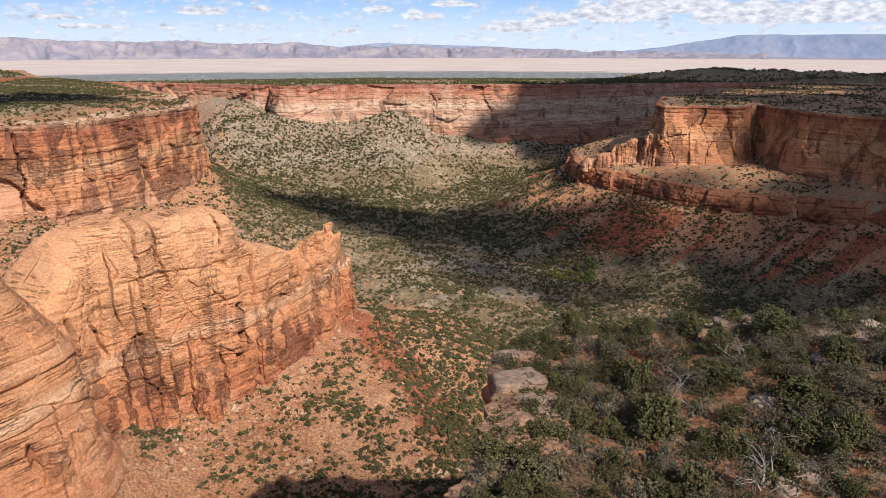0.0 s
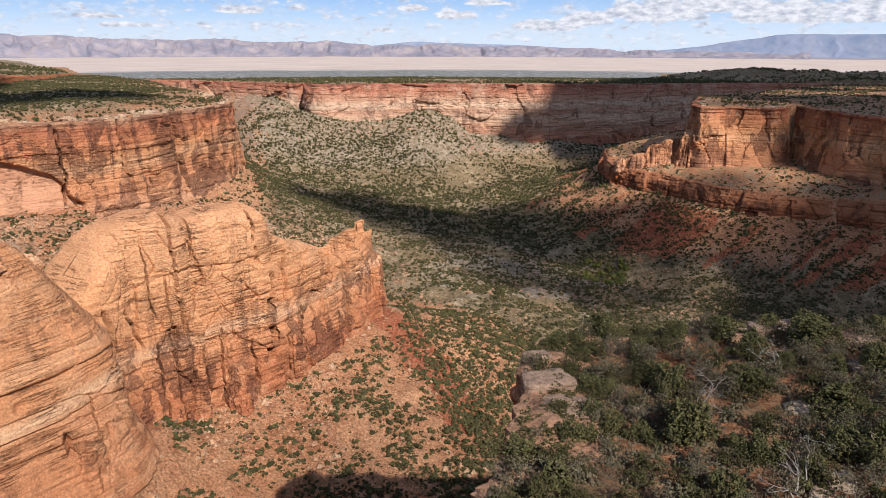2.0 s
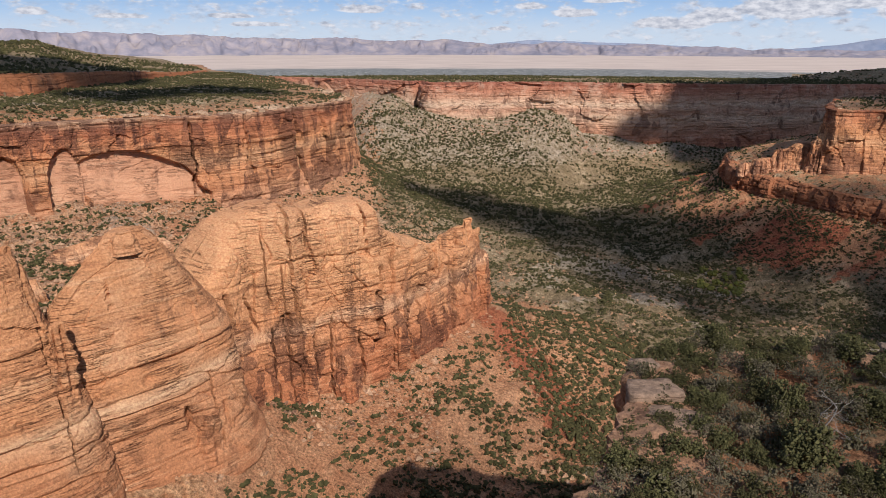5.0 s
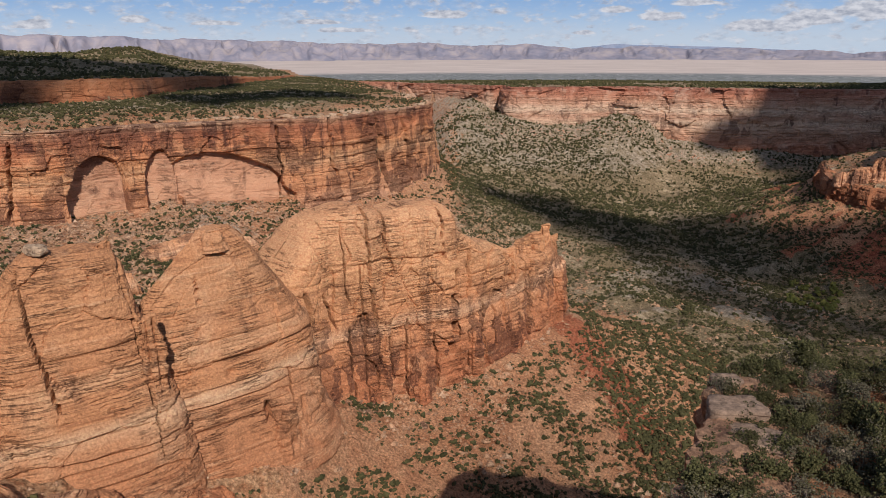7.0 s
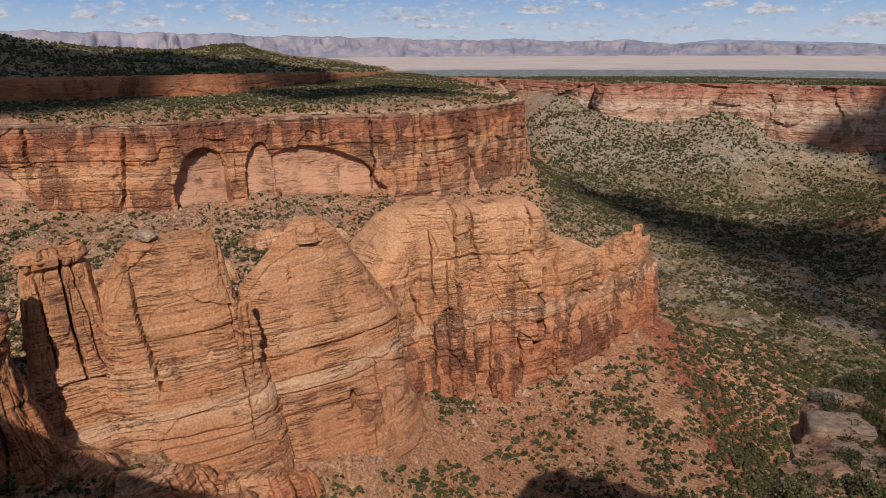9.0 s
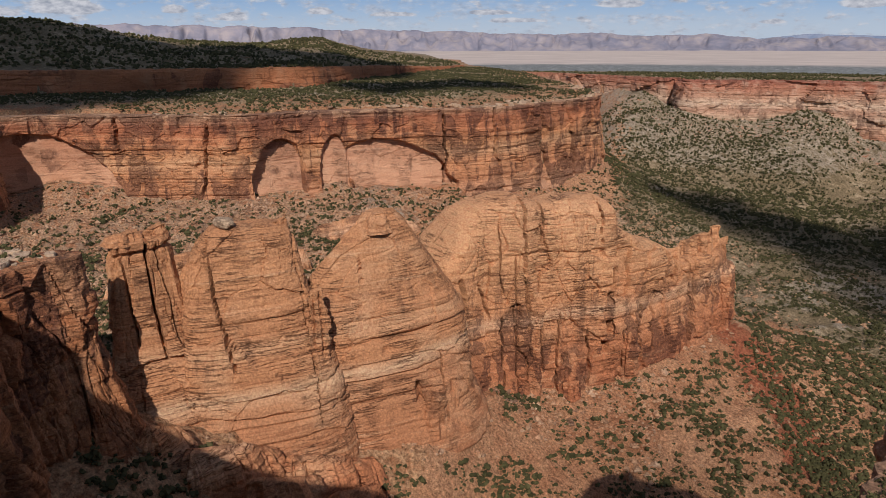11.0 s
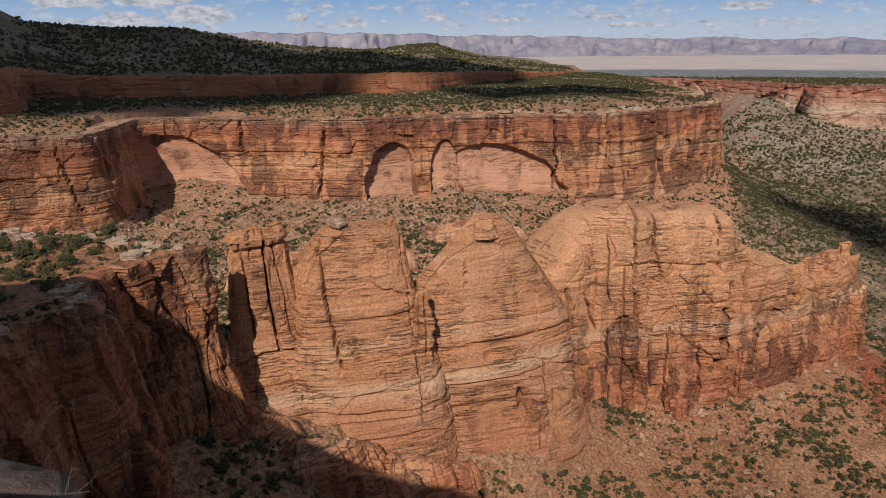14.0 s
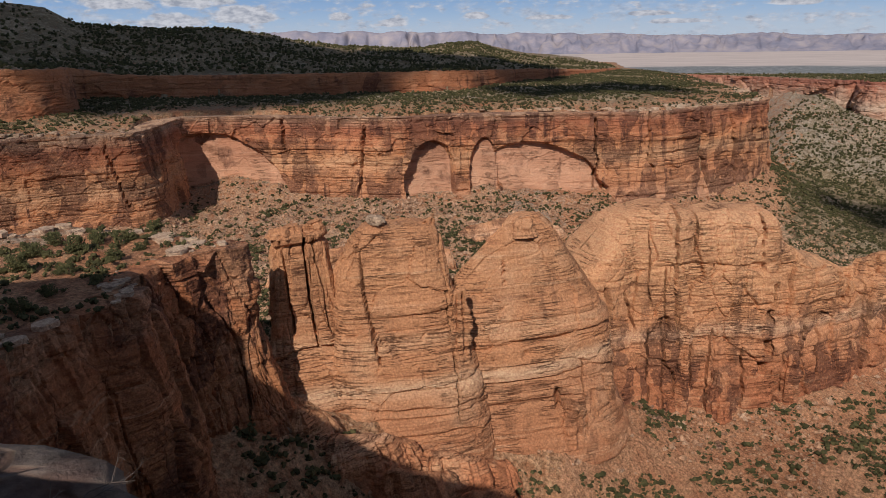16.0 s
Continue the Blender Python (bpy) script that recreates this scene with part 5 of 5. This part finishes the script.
pts = sample(1600, 58, 84, 90, 222, lambda x, y, z, sd, tan: (sd["perch"] > 1.5) & patchy(x, y, 12, 0.0, 82))
strew("ledge_scrub", MID, pts, 1.0 + 1.8 * rng.random(len(pts)), SCRUB, "dark scrub on the stony ledge", "scrub")
# broken cap ledges along the rims
pts = sample(90000, -40, 82, 85, 800, lambda x, y, z, sd, tan: (((sd["mesa"] > 1.5) & (sd["mesa"] < 14 + 10 * vnoise(x / 30, y / 30, seed=55))) | ((sd["butte"] > 1.5) & (sd["butte"] < 12)) | ((sd["perch"] > 1.5) & (sd["perch"] < 9))) & patchy(x, y, 25, -0.05, 78))
SLABS = []
for s in range(6):
    q = np.random.default_rng(s + 90)
    v = np.array([(a, b, c) for c in (0, 1) for a, b in ((1, 0), (0.6, 0.75), (-0.35, 0.9), (-1, 0.1), (-0.5, -0.8), (0.55, -0.85))], float)
    v = v * (0.5, 0.36, 0.2) * (1 + 0.25 * (q.random((12, 1)) - 0.5))
    SLABS.append((v, np.array([(0, 1, 7), (0, 7, 6), (1, 2, 8), (1, 8, 7), (2, 3, 9), (2, 9, 8), (3, 4, 10), (3, 10, 9), (4, 5, 11), (4, 11, 10), (5, 0, 6), (5, 6, 11), (6, 7, 8), (6, 8, 9), (6, 9, 10), (6, 10, 11)])))
strew("rim_slabs", SLABS, pts, 1.8 + 5.5 * rng.random(len(pts)) ** 2, CAP_ROCK, "pale broken caprock slabs along the rims", "rocks", sink=0.02)

# ---- the wooded shelf and the ledge ----
def tube(points, radii, sides=6):
    """A tapered limb through points."""
    p = np.asarray(points, float)
    d = np.gradient(p, axis=0)
    d /= np.linalg.norm(d, axis=1)[:, None] + 1e-9
    u = np.cross(d, (0.31, 0.2, 0.93))
    u /= np.linalg.norm(u, axis=1)[:, None] + 1e-9
    w_ = np.cross(d, u)
    a = np.linspace(0, 2 * np.pi, sides, endpoint=False)
    v = p[:, None] + np.asarray(radii)[:, None, None] * (np.cos(a)[None, :, None] * u[:, None] + np.sin(a)[None, :, None] * w_[:, None])
    return v.reshape(-1, 3), grid_faces(len(p), sides, closed=True)


def branch(r, start, way, length, thick, depth, out):
    """A crooked limb and its side limbs, gathered in out."""
    n = 4
    pts = [np.array(start)]
    way = np.array(way, float)
    for _ in range(n):
        way = way + r.normal(0, 0.22, 3)
        way /= np.linalg.norm(way)
        pts.append(pts[-1] + way * length / n)
    out.append((pts, np.linspace(thick, thick * 0.35, n + 1)))
    if depth:
        for _ in range(r.integers(2, 4)):
            k = r.integers(2, n + 1)
            side = way + r.normal(0, 0.75, 3)
            side[2] = abs(side[2]) * 0.6 + 0.1
            branch(r, pts[k], side / np.linalg.norm(side), length * r.uniform(0.45, 0.7), thick * 0.5, depth - 1, out)


def limbs_mesh(name, limbs, mat):
    vs, fs, n = [], [], 0
    for pts, rad in limbs:
        v, f = tube(pts, rad, 4)
        vs.append(v)
        fs.append(f + n)
        n += len(v)
    return mesh(name, np.vstack(vs), np.vstack(fs), mat)


def juniper(seed, tufts, leaves, forks=2, name="juniper", leaf=(0.021, 0.046)):
    """A shrubby tree about 1 across and 0.9 high: forked trunk and a crown of small leaf sprays."""
    r = np.random.default_rng(seed)
    root = new(name)
    limbs = []
    for _ in range(r.integers(2, 4)):
        branch(r, (r.normal(0, 0.02), r.normal(0, 0.02), -0.05), (r.normal(0, 0.5), r.normal(0, 0.5), 1), 0.62, 0.035, forks, limbs)
    part("trunk", limbs_mesh("trunk", limbs, BARK), root)
    tips = np.array([pts[k] for pts, _ in limbs for k in (2, 3, 4)])
    v0, f0 = ICO[0]
    vs, fs, n = [], [], 0
    for _ in range(tufts):
        if r.random() < 0.6:
            c = tips[r.integers(len(tips))] + r.normal(0, 0.06, 3)
        else:
            a, h = r.uniform(0, 6.28), r.uniform(0.08, 0.85)
            rad = 0.47 * math.sqrt(max(0.02, 1 - ((h - 0.4) / 0.52) ** 2)) * r.uniform(0.55, 1.0) * (1 + 0.25 * math.sin(3 * a + seed))
            c = np.array([math.cos(a) * rad, math.sin(a) * rad, h])
        c[2] = max(c[2], 0.05)
        size = r.uniform(*leaf)
        jag = 1 + 1.1 * (r.random(len(v0)) - 0.5)
        vs.append(v0 * jag[:, None] * size * (1, 1, r.uniform(0.7, 1.4)) + c)
        fs.append(f0 + n)
        n += len(v0)
    part("crown", mesh("crown", np.vstack(vs), np.vstack(fs), leaves, sharp=True), root)
    return root


def dead_tree(seed, name="dead_tree", mat=DEADWOOD):
    r = np.random.default_rng(seed)
    limbs = []
    for _ in range(3):
        branch(r, (r.normal(0, 0.03), r.normal(0, 0.03), -0.05), (r.normal(0, 0.6), r.normal(0, 0.6), 0.9), 0.7, 0.022, 3, limbs)
    return new(name, limbs_mesh(name, limbs, mat))


def boulder(seed, flat=0.6):
    """A weathered block with rounded edges and split faces."""
    r = np.random.default_rng(seed)
    v, f = ICO[3]
    g = np.sign(v) * np.abs(v) ** 0.62
    d = 1 + 0.22 * fbm(g[:, 0] * 1.4 + seed, g[:, 1] * 1.4, g[:, 2] * 1.4, octaves=4, seed=seed)
    return new("boulder", mesh("boulder", g * d[:, None] * (0.5, 0.5 * r.uniform(0.6, 0.95), 0.5 * flat), f, PALE_ROCK))


NEAR = 1.45  # the shelf and its ledge are laid out at this scale


def heights(spots):
    """Ground under many spots at once."""
    p = np.array([polar(a, d * NEAR) for a, d, _ in spots])
    return ground_height(p[:, 0], p[:, 1])[0]


def stand(bearing_deg, d, size, turn, h, sink=0.02):
    """The pose of a thing of about unit size set on the ground there."""
    d, size, h = d * NEAR, size * NEAR, float(h)
    x, y = polar(bearing_deg, d)
    return Matrix.Translation((x, y, h - sink * size)) @ Matrix.Rotation(turn, 4, "Z") @ Matrix.Diagonal((size, size, size * random.uniform(0.85, 1.1), 1))


def place_all(protos, spots, label, category, group, sink=0.02):
    """The first spots take the originals, the others copies."""
    for k, ((a, d, size), h) in enumerate(zip(spots, heights(spots))):
        ob = protos[k % len(protos)]
        m = stand(a, d, size, random.uniform(0, 6.28), h, sink)
        if k < len(protos):
            ob.matrix_basis = m
            tagged(ob, label, category, group)
        else:
            made = copy_thing(ob, m)
            made.matrix_basis = m


JUNIPERS = [juniper(100 + k, 1250, JUNIPER) for k in range(5)]
SHRUBS = [juniper(120 + k, 320, SAGE, 2, "shrub", (0.016, 0.038)) for k in range(4)]
DARK_SHRUBS = [juniper(140 + k, 380, SCRUB, 1, "shrub", (0.020, 0.046)) for k in range(4)]
spots = [(-18.5, 47.5, 5.2), (-25.0, 47, 3.6), (-29.0, 54, 4.6), (-20.5, 66, 4.4), (-14.0, 60, 3.0), (-15.5, 55, 3.4), (-26.5, 66, 5.0), (-31.5, 62, 4.6), (-33.0, 50, 4.0), (-9.0, 45, 3.4), (-4.5, 42, 3.2),
         (-22.5, 42, 3.4), (-7.5, 57, 1.5), (-12.5, 48, 3.0), (-17.0, 64, 3.2), (-24.5, 72, 4.0), (-28.0, 78, 3.4), (-33.5, 80, 4.4), (-31.0, 72, 3.8), (-12.0, 62, 2.6), (-5.6, 47, 2.4), (-34.5, 68, 3.6), (-22.0, 56, 3.4), (-28.5, 46, 3.0)]
r = np.random.default_rng(77)


def free_spots(count, a0, a1, d0, d1, gap, s0, s1):
    out = []
    aa, dd = r.uniform(a0, a1, 3000), np.sqrt(r.uniform(d0 ** 2, d1 ** 2, 3000))
    xy = polar(aa, dd)
    ok = signed(xy[:, 0] * NEAR, xy[:, 1] * NEAR, OUT["shelf"]) > 1.2
    taken = [(polar(b, e), f) for b, e, f in spots]
    for a, d, p in zip(aa[ok], dd[ok], xy[ok]):
        if len(out) < count and all(math.hypot(p[0] - q[0], p[1] - q[1]) > gap * (0.5 + 0.22 * f) for q, f in taken):
            out.append((a, d, r.uniform(s0, s1)))
            taken.append((p, out[-1][2]))
    return out


more = free_spots(34, -40, -3, 38, 92, 1.0, 1.3, 2.6)
spots = [(a, d, size * 0.66) for a, d, size in spots]
place_all(JUNIPERS, spots + more, "green juniper on the red soil of the shelf", "tree", "junipers on the shelf")
spots = spots + more
more = free_spots(150, -40, -2, 36, 94, 0.6, 1.2, 2.6)
place_all(SHRUBS, more, "grey-brown bare shrub on the shelf", "shrub", "shrubs on the shelf")
spots = spots + more
more = free_spots(100, -40, -2, 36, 94, 0.55, 1.0, 2.2) + free_spots(46, -11, -2, 36, 56, 0.35, 1.0, 1.9)
place_all(DARK_SHRUBS, more, "dark green low shrub on the shelf", "shrub", "shrubs on the shelf")
place_all([dead_tree(160), dead_tree(161)], [(-19.3, 53, 3.4), (-27.5, 43.5, 3.6), (-25.0, 60, 2.4), (-31.0, 49, 2.6), (-17, 70, 2.2)], "bleached leafless dead juniper among shrubs", "dead tree", "dead trees on the shelf")
place_all([boulder(170, 0.5), boulder(171, 0.4), boulder(172, 0.55), boulder(173, 0.3)],
          [(-26.8, 54.5, 2.6), (-31.2, 53, 4.2), (-32.6, 54, 2.2), (-30.6, 46.5, 3.0), (-24.4, 80.5, 4.5), (-26.2, 82, 3.8), (-28.2, 84.5, 5.0), (-30.6, 86, 4.6), (-32.8, 85, 5.5), (-29, 70, 2.8), (-33, 74, 3.2),
           (-22.6, 76, 3.0), (-14.5, 51, 2.2), (-29.5, 43.5, 2.4), (-26, 39, 2.2), (-34, 45, 1.6), (-20, 61, 1.6)],
          "pale weathered sandstone boulder on the shelf", "boulder", "boulders on the shelf", 0.12)


def slab(bearing_deg, d, length, width, thick, turn, seed, z):
    """A flat ledge slab with a broken edge and a split across it."""
    n = 36
    a = np.linspace(0, 2 * np.pi, n, endpoint=False)
    ca, sa = np.cos(a), np.sin(a)
    rad = 1 / (np.abs(ca) ** 7 + np.abs(sa) ** 7) ** (1 / 7) * (1 + 0.16 * fbm(ca * 2 + seed, sa * 2, octaves=3, seed=seed))
    rows = []
    for k, (zz, grow) in enumerate([(-1.0, 0.80), (-0.8, 0.86), (-0.62, 0.84), (-0.5, 0.96), (-0.25, 0.93), (-0.12, 1.0), (0.0, 0.99), (0.05, 0.93), (0.07, 0.7), (0.06, 0.4), (0.05, 0.15), (0.05, 0.0)]):
        wob = grow * (1 + 0.04 * fbm(ca * 3, sa * 3 + k, octaves=2, seed=seed + 3))
        rows.append(np.stack([ca * rad * wob * length / 2, sa * rad * wob * width / 2, zz * thick + 0.12 * fbm(ca * grow * 3, sa * grow * 3, octaves=2, seed=seed + 5) * (zz > -0.1)], -1))
    V = np.array(rows)
    me = mesh("ledge_slab", V.reshape(-1, 3), grid_faces(*V.shape[:2], closed=True), LEDGE_ROCK)
    ob = new("ledge_slab", me)
    x, y = polar(bearing_deg, d)
    ob.matrix_basis = Matrix.Translation((x, y, z)) @ Matrix.Rotation(radians(turn), 4, "Z")
    return ob


tagged(slab(-6.6, 76.5, 6.2, 4.6, 5.0, 12, 1, -38.1), "grey-tan overhanging ledge slab at the shelf's edge", "rock slab", "ledge slabs")
tagged(slab(-8.6, 71.5, 6.0, 4.4, 3.4, -8, 2, -38.7), "cracked grey-tan ledge slab behind the edge", "rock slab", "ledge slabs")
tagged(slab(-5.6, 83.0, 3.8, 2.6, 3.6, 20, 3, -38.2), "small grey-tan ledge slab at the shelf's edge", "rock slab", "ledge slabs")
for k, (a, d, length, width, turn) in enumerate(((-23.6, 99, 5.0, 3.4, 10), (-25.2, 101, 7.0, 4.0, 4), (-27.2, 102.5, 6.0, 3.6, -6), (-29.2, 101, 8.0, 4.4, 8), (-31.4, 103, 6.5, 4.0, -4), (-33.4, 104, 7.5, 4.6, 6), (-31.0, 92, 5.0, 3.0, 16))):
    tagged(slab(a, d, length, width, 2.6, turn, 20 + k, -36.7 - 0.2 * (k % 3)), "pale weathered caprock slab along the shelf's far rim", "rock slab", "rim slabs of the shelf")
# brush along the shelf's brink
line, _ = spline(plan(SHELF_RIM), 0.22)
line = line[(np.hypot(*line.T) > 44) & (np.hypot(*line.T) < 97)]
step_ = np.gradient(line, axis=0)
step_ /= np.hypot(*step_.T)[:, None]
inward = np.stack([step_[:, 1], -step_[:, 0]], 1)
if signed(*(line[:1] + 2 * inward[:1]).T, OUT["shelf"])[0] < 0:
    inward = -inward
brink = np.vstack([line + inward * rng.uniform(0.2, 6.0, len(line))[:, None] for _ in range(2)])
gone = np.hypot(brink[:, 0] - polar(-6.4, 76.5)[0], brink[:, 1] - polar(-6.4, 76.5)[1]) > 2.6
brink = brink[gone]
pts = np.column_stack([brink, np.maximum(ground_height(brink[:, 0], brink[:, 1])[0], -38.9)])
strew("brink_brush", FINE, pts, 0.6 + 1.2 * rng.random(len(pts)), SCRUB, "dark green brush along the brink of the shelf", "scrub")
# the rock at the viewer's feet
tagged(slab(85, 6.93, 5.2, 3.2, 4.0, 19.4, 5, -4.3), "grey weathered rock at the edge of the viewpoint", "rock slab")

twigs = dead_tree(163, "bare_shrub", BARK)
twigs.matrix_basis = Matrix.Translation((*polar(78.6, 6.6), -4.35)) @ Matrix.Diagonal((0.95, 0.95, 0.95, 1))
tagged(twigs, "leafless dark twiggy shrub by the viewpoint rock", "shrub")

# bushes on the ledge across the cove
PERCH_BUSH = [(a, d * 1.3, size * 0.9) for a, d, size in ((74.5, 108, 4.0), (73, 112, 3.6), (71.8, 106, 4.2), (70.2, 110, 3.4), (68.6, 108, 3.6), (66.2, 112, 3.2), (64.0, 113, 2.6), (75.5, 100, 3.4), (69.3, 98, 3.2), (72.5, 96, 2.4), (74, 88, 2.8), (76, 84, 3.0), (67.4, 103, 2.0), (70.8, 90, 2.2), (62.5, 114, 1.8))]
for k, ((a, d, size), h) in enumerate(zip(PERCH_BUSH, heights(PERCH_BUSH))):
    src = JUNIPERS[k % 5]
    m = stand(a, d, size, random.uniform(0, 6.28), h)
    made = copy_thing(src, m)
    made.matrix_basis = m
    tagged(made, "dark green juniper on the stony ledge", "tree", "junipers on the ledge")
# cap stone on the tall dome
ob = boulder(180, 0.55)
ob.matrix_basis = Matrix.Translation((*polar(49.0, 213), -52.6)) @ Matrix.Diagonal((7, 5.5, 5, 1))
tagged(ob, "dark cap stone perched on the tall dome", "boulder")
# cottonwoods by the wash
pts = sample(46, -12.6, -9.4, 555, 605, lambda x, y, z, sd, tan: z < 0)
strew("cottonwood_grove", MID, pts, rng.uniform(5, 8, len(pts)), COTTONWOOD, "yellow-green cottonwood grove on the canyon floor", "trees")

# ---- cumulus overhead, out of view, placed by the shadows they cast on the canyon ----
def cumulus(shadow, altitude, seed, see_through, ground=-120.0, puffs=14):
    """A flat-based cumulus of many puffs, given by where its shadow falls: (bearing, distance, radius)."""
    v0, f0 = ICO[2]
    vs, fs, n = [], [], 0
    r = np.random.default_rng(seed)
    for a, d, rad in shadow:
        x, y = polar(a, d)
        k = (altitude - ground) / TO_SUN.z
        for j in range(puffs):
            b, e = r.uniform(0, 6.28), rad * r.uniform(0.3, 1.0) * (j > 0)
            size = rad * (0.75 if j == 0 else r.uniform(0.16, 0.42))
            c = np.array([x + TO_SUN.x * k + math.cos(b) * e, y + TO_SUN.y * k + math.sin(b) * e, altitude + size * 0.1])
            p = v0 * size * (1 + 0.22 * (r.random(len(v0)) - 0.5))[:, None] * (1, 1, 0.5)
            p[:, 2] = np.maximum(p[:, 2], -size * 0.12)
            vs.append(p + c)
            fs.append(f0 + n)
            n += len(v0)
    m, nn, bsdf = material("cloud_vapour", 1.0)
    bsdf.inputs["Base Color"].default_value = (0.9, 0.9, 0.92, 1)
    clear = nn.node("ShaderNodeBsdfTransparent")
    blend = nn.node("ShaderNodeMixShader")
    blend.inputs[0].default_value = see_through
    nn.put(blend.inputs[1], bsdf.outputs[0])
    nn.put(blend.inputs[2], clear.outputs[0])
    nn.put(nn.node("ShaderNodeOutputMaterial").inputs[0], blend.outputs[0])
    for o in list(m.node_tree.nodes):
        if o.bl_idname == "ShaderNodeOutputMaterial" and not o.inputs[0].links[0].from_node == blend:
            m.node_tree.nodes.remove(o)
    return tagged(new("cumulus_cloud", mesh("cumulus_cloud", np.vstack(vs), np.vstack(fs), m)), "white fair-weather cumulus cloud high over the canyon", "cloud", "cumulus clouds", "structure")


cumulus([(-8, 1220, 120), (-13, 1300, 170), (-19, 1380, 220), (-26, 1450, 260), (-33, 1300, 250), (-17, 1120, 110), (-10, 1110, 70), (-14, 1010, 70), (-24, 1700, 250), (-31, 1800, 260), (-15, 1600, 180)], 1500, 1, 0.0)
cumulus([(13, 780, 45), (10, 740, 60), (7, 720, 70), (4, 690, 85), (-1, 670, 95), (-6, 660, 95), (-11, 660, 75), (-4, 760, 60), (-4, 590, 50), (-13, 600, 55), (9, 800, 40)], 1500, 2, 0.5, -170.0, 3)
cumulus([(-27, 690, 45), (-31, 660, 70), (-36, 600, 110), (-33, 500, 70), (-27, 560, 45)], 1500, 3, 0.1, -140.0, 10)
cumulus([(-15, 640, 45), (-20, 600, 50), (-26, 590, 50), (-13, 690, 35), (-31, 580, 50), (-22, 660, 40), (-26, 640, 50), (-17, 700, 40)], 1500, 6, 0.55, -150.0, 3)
# Thin unseen cloud added to dim the shelf.
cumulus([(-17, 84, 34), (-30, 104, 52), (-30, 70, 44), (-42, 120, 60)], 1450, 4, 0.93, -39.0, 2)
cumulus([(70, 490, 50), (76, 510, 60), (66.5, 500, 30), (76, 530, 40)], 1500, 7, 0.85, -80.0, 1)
# Thin unseen cloud added to darken the right of the valley floor.
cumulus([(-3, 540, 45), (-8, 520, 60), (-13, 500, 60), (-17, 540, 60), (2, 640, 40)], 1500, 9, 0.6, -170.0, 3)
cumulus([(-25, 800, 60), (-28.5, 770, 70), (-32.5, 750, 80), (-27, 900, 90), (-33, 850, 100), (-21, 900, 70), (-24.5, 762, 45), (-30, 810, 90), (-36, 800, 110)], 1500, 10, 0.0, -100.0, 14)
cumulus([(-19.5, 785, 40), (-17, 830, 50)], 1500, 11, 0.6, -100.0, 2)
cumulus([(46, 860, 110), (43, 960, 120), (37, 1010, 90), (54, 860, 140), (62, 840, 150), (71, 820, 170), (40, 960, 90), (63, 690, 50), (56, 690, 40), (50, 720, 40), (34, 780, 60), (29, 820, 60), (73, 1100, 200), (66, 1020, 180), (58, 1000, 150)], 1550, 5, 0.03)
